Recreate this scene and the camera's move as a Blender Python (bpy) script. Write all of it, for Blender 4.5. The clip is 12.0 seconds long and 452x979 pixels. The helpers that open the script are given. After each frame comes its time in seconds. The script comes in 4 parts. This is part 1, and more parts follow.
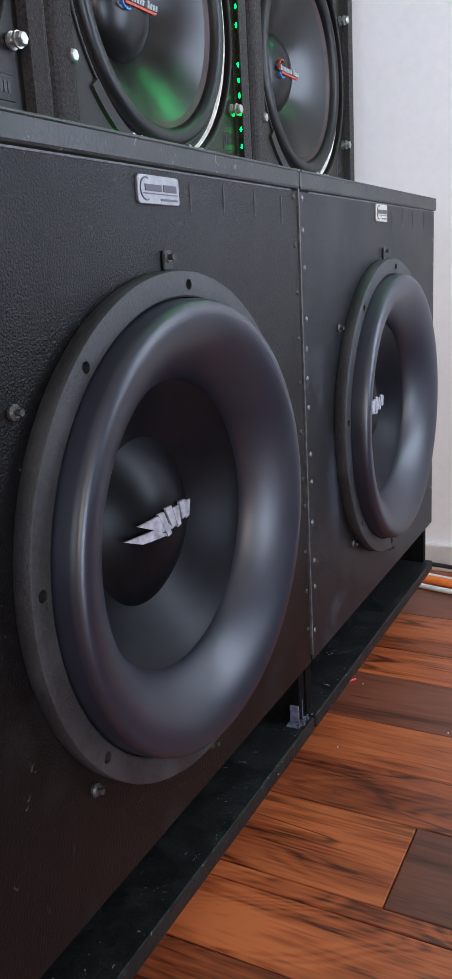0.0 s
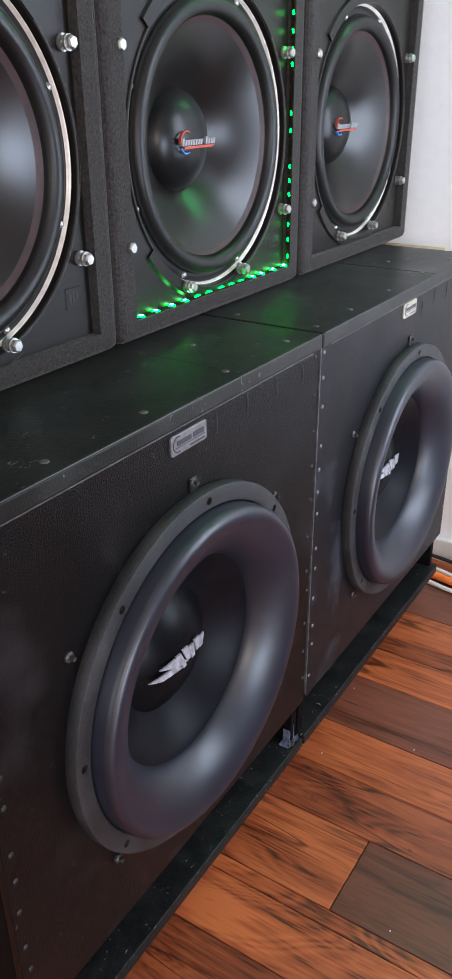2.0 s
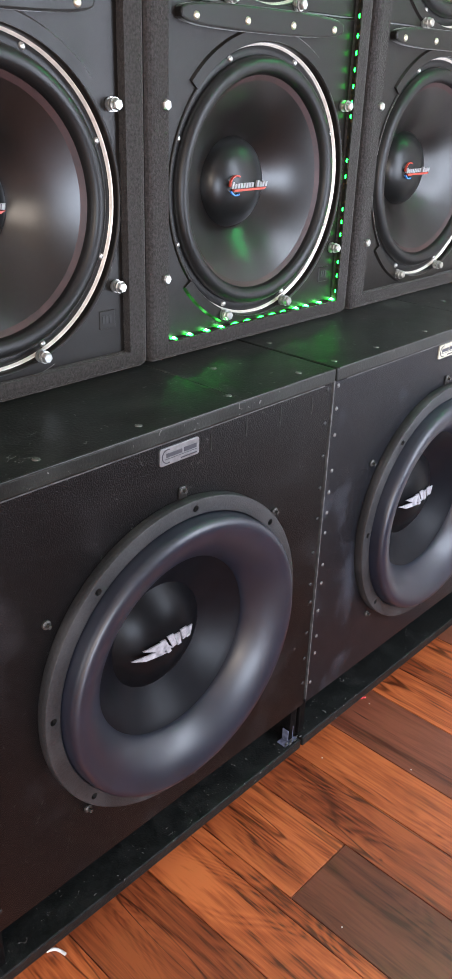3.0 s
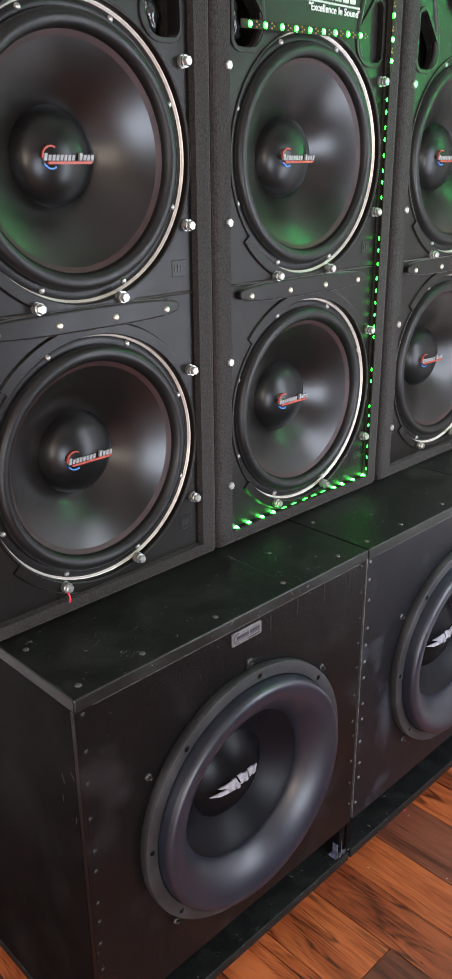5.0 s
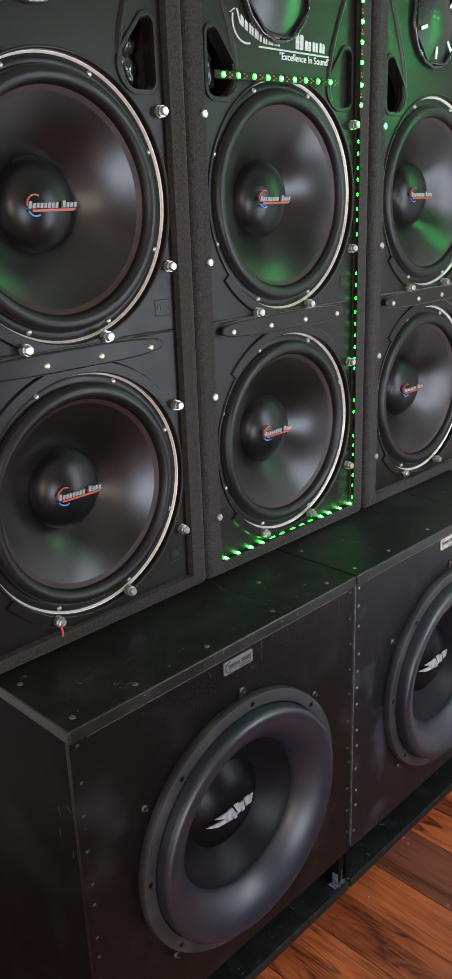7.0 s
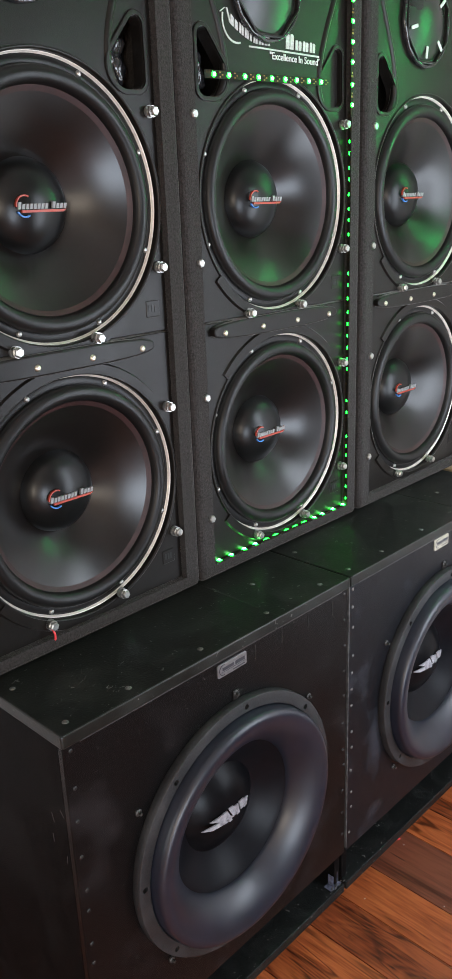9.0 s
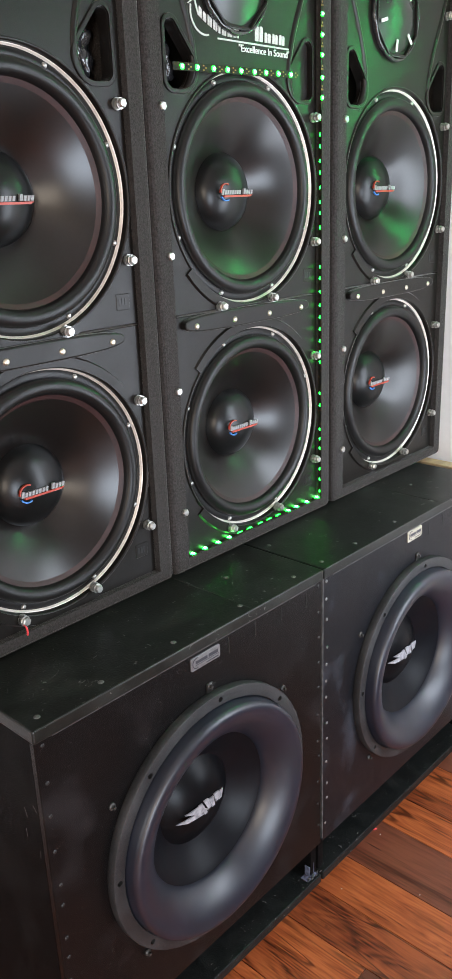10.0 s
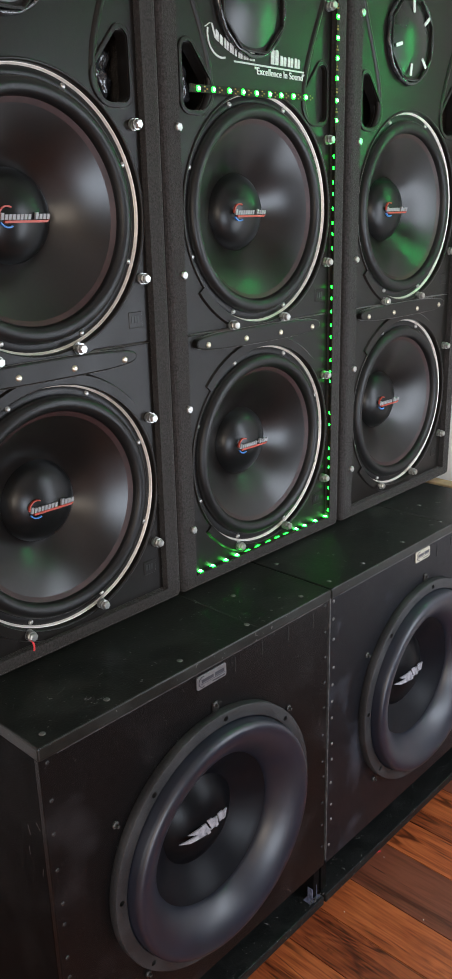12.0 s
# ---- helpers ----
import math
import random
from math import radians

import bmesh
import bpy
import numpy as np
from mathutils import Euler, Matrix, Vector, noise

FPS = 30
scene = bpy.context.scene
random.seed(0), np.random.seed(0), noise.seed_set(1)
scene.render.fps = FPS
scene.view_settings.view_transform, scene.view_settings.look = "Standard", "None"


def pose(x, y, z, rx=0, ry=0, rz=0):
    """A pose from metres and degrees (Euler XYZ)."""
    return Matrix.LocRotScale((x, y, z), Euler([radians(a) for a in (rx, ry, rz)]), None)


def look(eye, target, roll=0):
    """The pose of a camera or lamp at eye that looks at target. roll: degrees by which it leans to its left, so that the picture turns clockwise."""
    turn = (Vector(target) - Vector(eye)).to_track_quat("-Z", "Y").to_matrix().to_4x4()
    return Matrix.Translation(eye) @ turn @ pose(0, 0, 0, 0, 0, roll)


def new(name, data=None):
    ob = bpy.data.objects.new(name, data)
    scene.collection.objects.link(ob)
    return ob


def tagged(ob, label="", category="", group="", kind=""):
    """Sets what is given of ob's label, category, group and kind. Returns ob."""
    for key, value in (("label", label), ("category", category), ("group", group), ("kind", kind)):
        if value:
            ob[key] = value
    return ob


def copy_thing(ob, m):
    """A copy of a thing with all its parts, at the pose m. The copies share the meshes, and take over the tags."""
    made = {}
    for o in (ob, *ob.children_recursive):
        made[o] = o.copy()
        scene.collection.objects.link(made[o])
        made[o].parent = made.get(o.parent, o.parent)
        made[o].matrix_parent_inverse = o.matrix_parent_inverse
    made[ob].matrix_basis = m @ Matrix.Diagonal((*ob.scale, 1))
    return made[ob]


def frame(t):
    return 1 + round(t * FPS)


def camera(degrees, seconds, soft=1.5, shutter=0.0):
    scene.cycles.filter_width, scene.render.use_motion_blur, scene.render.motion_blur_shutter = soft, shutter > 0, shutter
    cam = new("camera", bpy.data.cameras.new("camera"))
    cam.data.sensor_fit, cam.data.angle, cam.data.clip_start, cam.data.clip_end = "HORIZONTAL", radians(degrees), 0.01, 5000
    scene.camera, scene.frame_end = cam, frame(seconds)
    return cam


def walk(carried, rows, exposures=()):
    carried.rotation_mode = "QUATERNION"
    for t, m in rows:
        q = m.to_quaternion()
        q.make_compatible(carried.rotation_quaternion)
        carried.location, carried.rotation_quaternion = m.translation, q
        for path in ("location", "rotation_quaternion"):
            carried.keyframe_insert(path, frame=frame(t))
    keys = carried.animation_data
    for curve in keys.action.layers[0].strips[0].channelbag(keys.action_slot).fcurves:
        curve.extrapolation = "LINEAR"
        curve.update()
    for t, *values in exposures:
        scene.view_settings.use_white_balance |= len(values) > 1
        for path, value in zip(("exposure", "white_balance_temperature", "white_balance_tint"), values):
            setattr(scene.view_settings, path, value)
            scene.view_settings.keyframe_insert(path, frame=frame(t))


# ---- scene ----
cam = camera(30.6, 12.0, shutter=0.4)
PATH = [
    (0, (-0.9840, -0.4020, 0.7010), (0.7250, 0.5060, 0.1950), -3.30),
    (0.5, (-0.9840, -0.3990, 0.7010), (0.7100, 0.5230, 0.1730), -3.20),
    (0.8, (-0.9782, -0.3978, 0.7044), (0.6906, 0.5306, 0.1140), -2.96),
    (1, (-0.9690, -0.3950, 0.7610), (0.6860, 0.5310, 0.1260), -2.60),
    (1.2, (-0.9594, -0.4090, 0.8964), (0.6674, 0.5196, 0.1974), -2.16),
    (1.5, (-0.9680, -0.4340, 1.0280), (0.6230, 0.5090, 0.2660), -1.40),
    (2, (-1.0170, -0.4950, 1.1300), (0.4920, 0.4740, 0.2440), -0.40),
    (2.2, (-1.0148, -0.5412, 1.1496), (0.4392, 0.5026, 0.2558), 0.24),
    (2.5, (-1.0090, -0.6360, 1.1700), (0.3470, 0.5310, 0.2750), 2.20),
    (3, (-0.9920, -0.7000, 1.1970), (0.3270, 0.5170, 0.3150), 1.90),
    (3.5, (-1.0010, -0.7130, 1.2040), (0.3070, 0.5380, 0.3520), 1.50),
    (3.7, (-1.0220, -0.7190, 1.2500), (0.2820, 0.5490, 0.4180), 1.40),
    (5.3, (-1.1810, -0.8330, 1.4940), (0.1240, 0.5100, 0.7920), -0.90),
    (5.5, (-1.1850, -0.8370, 1.4930), (0.1280, 0.5090, 0.8090), -1.10),
    (6, (-1.1850, -0.8370, 1.4920), (0.1340, 0.5120, 0.8260), -1.50),
    (6.5, (-1.1850, -0.8400, 1.4910), (0.1420, 0.5050, 0.8340), -1.80),
    (7, (-1.1790, -0.8460, 1.4890), (0.1550, 0.4950, 0.8410), -2.00),
    (9, (-1.1730, -0.8420, 1.4880), (0.1730, 0.4890, 0.8410), -2.20),
    (9.5, (-1.1690, -0.8460, 1.4840), (0.1920, 0.4650, 0.8290), -2.20),
    (10, (-1.1640, -0.8540, 1.4850), (0.2100, 0.4410, 0.8250), -2.20),
    (10.5, (-1.1690, -0.8570, 1.4890), (0.2140, 0.4300, 0.8350), -2.20),
    (11, (-1.1620, -0.8570, 1.4870), (0.2220, 0.4310, 0.8360), -2.10),
    (11.5, (-1.1600, -0.8530, 1.4850), (0.2250, 0.4390, 0.8440), -1.90),
    (12, (-1.1660, -0.8500, 1.4920), (0.2070, 0.4640, 0.8650), -1.40),
]
EXPOSURE = [(0.0, -0.84, 5950, 10), (1.0, -0.78, 5950, 10), (1.5, -0.87, 6000, 10), (2.0, -0.63, 6150, 10), (2.5, -1.06, 6300, 11), (3.0, -0.21, 6400, 11), (3.7, -0.1, 6400, 11), (5.3, -0.75, 6600, 11), (6.0, -1.0, 6600, 10), (7.0, -0.98, 6600, 10), (9.0, -0.84, 6600, 8), (9.5, -0.61, 6600, 8), (10.0, -0.52, 6600, 8), (11.0, -0.51, 6600, 8), (11.5, -0.61, 6600, 8), (12.0, -1.04, 6600, 8)]
walk(cam, [(t, look(eye, target, roll)) for t, eye, target, roll in PATH], EXPOSURE)

# ---- world, daylight and lamps ----
world = bpy.data.worlds.new("sky")
scene.world = world
world.use_nodes = True
wn = world.node_tree.nodes
sky = wn.new("ShaderNodeTexSky")
sky.sky_type, sky.sun_disc = "NISHITA", False
sky.sun_elevation, sky.sun_rotation = radians(40), radians(200)
wn["Background"].inputs[1].default_value = 0.1
world.node_tree.links.new(sky.outputs[0], wn["Background"].inputs[0])


def window_light(name, m, width, height, watts, colour):
    """An area lamp that fills a window opening."""
    data = bpy.data.lights.new(name, "AREA")
    data.shape, data.size, data.size_y = "RECTANGLE", width, height
    data.energy, data.color = watts, colour
    ob = new(name, data)
    ob.matrix_world = m
    return ob


# Room: x from ROOM_W to ROOM_E, y from ROOM_S (behind the camera) to ROOM_N
ROOM_W, ROOM_E, ROOM_S, ROOM_N, ROOM_H = -3.3, 0.86, -3.2, 0.80, 2.6
PART_Y = -1.0      # face of the added, unseen partition wall behind and to the side of the camera
window_light("window_light_west", look((ROOM_W + 0.06, -2.6, 1.4), (0, -2.6, 1.4)), 0.9, 1.3, 110, (1.0, 0.87, 0.74))
window_light("window_light_west", look((ROOM_W + 0.06, -0.15, 1.20), (0, -0.15, 1.20)), 0.9, 1.3, 22, (0.97, 0.97, 1.0))
window_light("window_light_south", look((-1.42, ROOM_S + 0.06, 0.60), (-1.42, 0, 0.60)), 0.8, 1.1, 108, (0.74, 0.84, 1.0))
# fill light in the added partition, brightens the stack's right side
window_light("fill_light_partition", look((0.50, PART_Y - 0.06, 1.25), (0.50, 0, 1.25)), 0.5, 1.3, 40, (0.78, 0.86, 1.0))


# ---- materials ----
def material(name, base, rough=0.5, metal=0.0, grain=0.0, grain_scale=60.0, tint=None, wear=0.0, wear_scale=6.0,
             bump=0.0, bump_scale=300.0, rough_var=0.08, spec=0.5, coat=0.0, chips=0.0, wear_from=0.48, sheen=0.0):
    """A procedural surface: base colour varied at two scales, uneven gloss, fine relief."""
    mat = bpy.data.materials.new(name)
    mat.use_nodes = True
    nodes, links = mat.node_tree.nodes, mat.node_tree.links
    b = nodes["Principled BSDF"]
    b.inputs["Metallic"].default_value = metal
    b.inputs["Specular IOR Level"].default_value = spec
    b.inputs["Coat Weight"].default_value = coat
    b.inputs["Sheen Weight"].default_value, b.inputs["Sheen Roughness"].default_value = sheen, 0.25
    co = nodes.new("ShaderNodeTexCoord")

    def noise_tex(scale, detail=4.0):
        n = nodes.new("ShaderNodeTexNoise")
        n.inputs["Scale"].default_value, n.inputs["Detail"].default_value = scale, detail
        links.new(co.outputs["Object"], n.inputs["Vector"])
        return n

    def mix(fac, a, c):
        m = nodes.new("ShaderNodeMix")
        m.data_type = "RGBA"
        links.new(fac, m.inputs[0])
        for value, at in ((a, 6), (c, 7)):
            if isinstance(value, tuple):
                m.inputs[at].default_value = (*value, 1)
            else:
                links.new(value, m.inputs[at])
        return m.outputs[2]

    def ramp(fac, lo, hi):
        r = nodes.new("ShaderNodeMapRange")
        r.inputs[1].default_value, r.inputs[2].default_value = lo, hi
        links.new(fac, r.inputs[0])
        return r.outputs[0]

    fine, broad = noise_tex(grain_scale, 6), noise_tex(wear_scale, 5)
    dark = tuple(c * (1 - grain) for c in base)
    light = tuple(min(1, c * (1 + grain)) for c in base)
    col = mix(ramp(fine.outputs[0], 0.3, 0.7), dark, light)
    if wear:
        worn = tint or tuple(min(1, c * 2.2) for c in base)
        f = nodes.new("ShaderNodeMath")
        f.operation = "MULTIPLY"
        links.new(ramp(broad.outputs[0], wear_from, wear_from + 0.3), f.inputs[0])
        f.inputs[1].default_value = wear
        col = mix(f.outputs[0], col, worn)
    if chips:
        # small pale chips and short scratches
        spots = noise_tex(85, 2)
        spots.inputs["Distortion"].default_value = 1.5
        f = nodes.new("ShaderNodeMath")
        f.operation = "MULTIPLY"
        links.new(ramp(spots.outputs[0], 0.70, 0.73), f.inputs[0])
        f.inputs[1].default_value = chips
        col = mix(f.outputs[0], col, (0.22, 0.22, 0.21))
    links.new(col, b.inputs["Base Color"])
    r = nodes.new("ShaderNodeMapRange")
    r.inputs[1].default_value, r.inputs[2].default_value = 0.3, 0.7
    r.inputs[3].default_value, r.inputs[4].default_value = max(0.03, rough - rough_var), min(1, rough + rough_var)
    links.new(broad.outputs[0], r.inputs[0])
    links.new(r.outputs[0], b.inputs["Roughness"])
    if bump:
        relief = noise_tex(bump_scale, 3)
        bn = nodes.new("ShaderNodeBump")
        bn.inputs["Strength"].default_value, bn.inputs["Distance"].default_value = bump, 0.002
        links.new(relief.outputs[0], bn.inputs["Height"])
        links.new(bn.outputs[0], b.inputs["Normal"])
    return mat


def glowing(name, colour, strength):
    mat = bpy.data.materials.new(name)
    mat.use_nodes = True
    b = mat.node_tree.nodes["Principled BSDF"]
    b.inputs["Base Color"].default_value = (*colour, 1)
    b.inputs["Emission Color"].default_value = (*colour, 1)
    b.inputs["Emission Strength"].default_value = strength
    return mat


def wood(name, dark, mid, light, scale=1.0, grey=0.0):
    """Laminate floor board: long grain with cathedral rings, shifted board by board."""
    mat = bpy.data.materials.new(name)
    mat.use_nodes = True
    nodes, links = mat.node_tree.nodes, mat.node_tree.links
    b = nodes["Principled BSDF"]
    co, info = nodes.new("ShaderNodeTexCoord"), nodes.new("ShaderNodeObjectInfo")
    shift = nodes.new("ShaderNodeVectorMath")
    shift.operation = "MULTIPLY_ADD"
    links.new(info.outputs["Random"], shift.inputs[0])
    shift.inputs[1].default_value = (37, 91, 13)
    links.new(co.outputs["Object"], shift.inputs[2])
    def long_noise(across, along, detail, distortion=0.0):
        m = nodes.new("ShaderNodeMapping")
        m.inputs["Scale"].default_value = (across, along, 8)
        links.new(shift.outputs[0], m.inputs[0])
        n = nodes.new("ShaderNodeTexNoise")
        n.inputs["Scale"].default_value, n.inputs["Detail"].default_value = 1.0, detail
        n.inputs["Distortion"].default_value = distortion
        links.new(m.outputs[0], n.inputs["Vector"])
        return n

    def math_node(operation, a, c):
        m = nodes.new("ShaderNodeMath")
        m.operation = operation
        for value, at in ((a, 0), (c, 1)):
            if isinstance(value, (int, float)):
                m.inputs[at].default_value = value
            else:
                links.new(value, m.inputs[at])
        return m.outputs[0]

    # cathedral rings, broad tone and fine fibre
    rings = long_noise(9 * scale, 1.4 * scale, 2, 0.9)
    saw = math_node("PINGPONG", math_node("MULTIPLY", rings.outputs[0], 27.0), 0.5)
    tone = long_noise(20, 2.4, 5, 1.0)
    fibre = long_noise(230, 11, 5, 0.4)
    grain = math_node("ADD", math_node("MULTIPLY", tone.outputs[0], 0.85), math_node("MULTIPLY", saw, 0.22))
    blend = nodes.new("ShaderNodeMath")
    blend.operation = "MULTIPLY_ADD"
    links.new(fibre.outputs[0], blend.inputs[0])
    blend.inputs[1].default_value = 0.56
    links.new(grain, blend.inputs[2])
    ramp = nodes.new("ShaderNodeValToRGB")
    e = ramp.color_ramp.elements
    e[0].position, e[0].color = 0.535, (*dark, 1)
    e[1].position, e[1].color = 0.875, (*light, 1)
    m = ramp.color_ramp.elements.new(0.655)
    m.color = (*mid, 1)
    links.new(blend.outputs[0], ramp.inputs[0])
    # board-to-board brightness
    hsv = nodes.new("ShaderNodeHueSaturation")
    links.new(ramp.outputs[0], hsv.inputs["Color"])
    v = nodes.new("ShaderNodeMapRange")
    links.new(info.outputs["Random"], v.inputs[0])
    v.inputs[3].default_value, v.inputs[4].default_value = 0.8, 1.15
    links.new(v.outputs[0], hsv.inputs["Value"])
    # dark knots and stains
    stain_map = nodes.new("ShaderNodeMapping")
    stain_map.inputs["Scale"].default_value = (9, 3, 4)
    links.new(shift.outputs[0], stain_map.inputs[0])
    stain = nodes.new("ShaderNodeTexNoise")
    stain.inputs["Scale"].default_value, stain.inputs["Detail"].default_value = 1.3, 7
    links.new(stain_map.outputs[0], stain.inputs["Vector"])
    sr = nodes.new("ShaderNodeMapRange")
    sr.inputs[1].default_value, sr.inputs[2].default_value = 0.62, 0.80
    sr.inputs[4].default_value = 0.7
    links.new(stain.outputs[0], sr.inputs[0])
    mx = nodes.new("ShaderNodeMix")
    mx.data_type = "RGBA"
    links.new(sr.outputs[0], mx.inputs[0])
    links.new(hsv.outputs[0], mx.inputs[6])
    mx.inputs[7].default_value = (*[c * 0.7 for c in dark], 1)
    # short black splits and small dark knots
    split, knot = long_noise(46, 3.2, 3, 0.6), long_noise(30, 17, 3, 0.3)
    for marks, lo, hi, deep in ((split, 0.745, 0.79, 0.85), (knot, 0.74, 0.79, 0.75)):
        mr = nodes.new("ShaderNodeMapRange")
        mr.inputs[1].default_value, mr.inputs[2].default_value, mr.inputs[4].default_value = lo, hi, deep
        links.new(marks.outputs[0], mr.inputs[0])
        over = nodes.new("ShaderNodeMix")
        over.data_type = "RGBA"
        links.new(mr.outputs[0], over.inputs[0])
        links.new(mx.outputs[2], over.inputs[6])
        over.inputs[7].default_value = (*[c * 0.3 for c in dark], 1)
        mx = over
    # thin dark cracks along the grain
    vein_map = nodes.new("ShaderNodeMapping")
    vein_map.inputs["Scale"].default_value = (9, 0.7, 5)
    links.new(shift.outputs[0], vein_map.inputs[0])
    vein = nodes.new("ShaderNodeTexNoise")
    vein.inputs["Scale"].default_value, vein.inputs["Detail"].default_value = 1.0, 3
    links.new(vein_map.outputs[0], vein.inputs["Vector"])
    off = nodes.new("ShaderNodeMath")
    off.operation = "SUBTRACT"
    links.new(vein.outputs[0], off.inputs[0])
    off.inputs[1].default_value = 0.56
    size = nodes.new("ShaderNodeMath")
    size.operation = "ABSOLUTE"
    links.new(off.outputs[0], size.inputs[0])
    vr = nodes.new("ShaderNodeMapRange")
    vr.inputs[1].default_value, vr.inputs[2].default_value = 0.002, 0.008
    vr.inputs[3].default_value, vr.inputs[4].default_value = 0.8, 0.0
    links.new(size.outputs[0], vr.inputs[0])
    mv = nodes.new("ShaderNodeMix")
    mv.data_type = "RGBA"
    # the cracks break off and swell here and there
    gate = long_noise(12, 3.0, 3)
    gr = nodes.new("ShaderNodeMapRange")
    gr.inputs[1].default_value, gr.inputs[2].default_value = 0.36, 0.52
    links.new(gate.outputs[0], gr.inputs[0])
    links.new(math_node("MULTIPLY", vr.outputs[0], gr.outputs[0]), mv.inputs[0])
    links.new(mx.outputs[2], mv.inputs[6])
    mv.inputs[7].default_value = (*[c * 0.55 for c in dark], 1)
    links.new(mv.outputs[2], b.inputs["Base Color"])
    rr = nodes.new("ShaderNodeMapRange")
    rr.inputs[3].default_value, rr.inputs[4].default_value = 0.30, 0.5
    links.new(fibre.outputs[0], rr.inputs[0])
    links.new(rr.outputs[0], b.inputs["Roughness"])
    bn = nodes.new("ShaderNodeBump")
    bn.inputs["Strength"].default_value, bn.inputs["Distance"].default_value = 0.25, 0.001
    links.new(blend.outputs[0], bn.inputs["Height"])
    links.new(bn.outputs[0], b.inputs["Normal"])
    return mat


WALL = material("white_wall_paint", (0.90, 0.90, 0.91), 0.6, grain=0.02, wear=0.2, tint=(0.74, 0.74, 0.76), wear_scale=3, bump=0.08, bump_scale=120)
BEIGE = material("beige_wall_paint", (0.24, 0.165, 0.115), 0.7, grain=0.04, bump=0.08, bump_scale=120)
CEIL = material("white_ceiling_paint", (0.78, 0.78, 0.77), 0.8, grain=0.02)
SKIRT = material("white_skirting_paint", (0.72, 0.71, 0.70), 0.5, grain=0.05, wear=0.5, tint=(0.45, 0.43, 0.40), wear_scale=14)
TAN = material("tan_varnished_wood", (0.50, 0.36, 0.20), 0.45, grain=0.2, grain_scale=40)
PAINT = material("black_textured_paint", (0.0040, 0.0036, 0.0038), 0.36, grain=0.3, grain_scale=90, wear=0.8, tint=(0.030, 0.027, 0.029), wear_scale=7, bump=0.5, bump_scale=480, spec=0.185, wear_from=0.54, chips=0.15)
# far box: dusty smudges, plus bluish wall light put into the colour
DUSTYLITPAINT = material("dusty_black_paint_lit_bluer", (0.0055, 0.0058, 0.0078), 0.44, grain=0.35, grain_scale=70, wear=0.9, tint=(0.080, 0.087, 0.110), wear_scale=6, bump=0.35, bump_scale=480, spec=0.24, wear_from=0.54, sheen=0.05)
MATTE = material("matte_black_sides", (0.0042, 0.0038, 0.0039), 0.62, grain=0.4, grain_scale=60, wear=0.6, tint=(0.020, 0.019, 0.019), wear_scale=7, bump=0.4, bump_scale=400, spec=0.05)
TOPPAINT = material("black_lid_paint", (0.007, 0.0084, 0.007), 0.40, grain=0.35, grain_scale=50, wear=0.65, tint=(0.034, 0.037, 0.033), wear_scale=9, bump=0.2, bump_scale=260, spec=0.42, chips=0.6, wear_from=0.52, sheen=0.04)
BOARDPAINT = material("dusty_speckled_black_board", (0.006, 0.007, 0.0068), 0.5, grain=0.5, grain_scale=140, wear=0.7, tint=(0.017, 0.019, 0.018), wear_scale=30, bump=0.4, bump_scale=300, spec=0.3, chips=0.8)
EDGE = material("worn_grey_edge", (0.055, 0.056, 0.058), 0.5, grain=0.5, grain_scale=120, wear=0.6, tint=(0.20, 0.20, 0.20), wear_scale=40)
SCUFF = material("scratched_through_paint", (0.045, 0.045, 0.043), 0.6, grain=0.6, grain_scale=300, wear=0.9, tint=(0.01, 0.01, 0.01), wear_scale=90, wear_from=0.45)
# lid joint line, and the painted highlight on the lid's front edge
LIDEDGE = material("lid_joint_and_edge_highlight", (0.012, 0.014, 0.012), 0.42, grain=0.5, grain_scale=60, wear=0.6, tint=(0.06, 0.06, 0.056), wear_scale=25)
DARK = material("dark_inside", (0.008, 0.008, 0.008), 0.8)
CARPET = material("charcoal_carpet", (0.037, 0.0335, 0.0325), 0.95, sheen=0.2, grain=0.4, grain_scale=260, wear=0.35, tint=(0.070, 0.064, 0.062), wear_scale=110, bump=0.9, bump_scale=420, spec=0.1)
PLASTIC = material("black_moulded_plastic", (0.0082, 0.0068, 0.0058), 0.36, grain=0.2, grain_scale=200, wear=0.3, tint=(0.012, 0.0108, 0.010), wear_scale=9, bump=0.12, bump_scale=900, spec=0.28, sheen=0.4)
RUBBER = material("black_rubber", (0.0095, 0.0118, 0.0215), 0.39, grain=0.15, grain_scale=25, wear=0.3, tint=(0.020, 0.020, 0.022), wear_scale=8, bump=0.04, bump_scale=500, rough_var=0.04, spec=0.68)
SURROUND = material("black_cloth_surround", (0.0085, 0.0080, 0.0080), 0.38, grain=0.2, grain_scale=200, wear=0.3, tint=(0.013, 0.012, 0.012), wear_scale=12, bump=0.08, bump_scale=900, spec=0.32)
FOAM = material("dusty_black_gasket", (0.0185, 0.0185, 0.0200), 0.55, grain=0.45, grain_scale=300, wear=0.6, tint=(0.052, 0.051, 0.053), wear_scale=18, bump=0.3, bump_scale=500)
SUBCONE = material("black_sub_cone", (0.0045, 0.0049, 0.0068), 0.36, grain=0.2, grain_scale=60, rough_var=0.03, spec=0.15)
CAP = material("black_sub_dust_cap", (0.0042, 0.0043, 0.0052), 0.36, grain=0.3, grain_scale=80, spec=0.12)
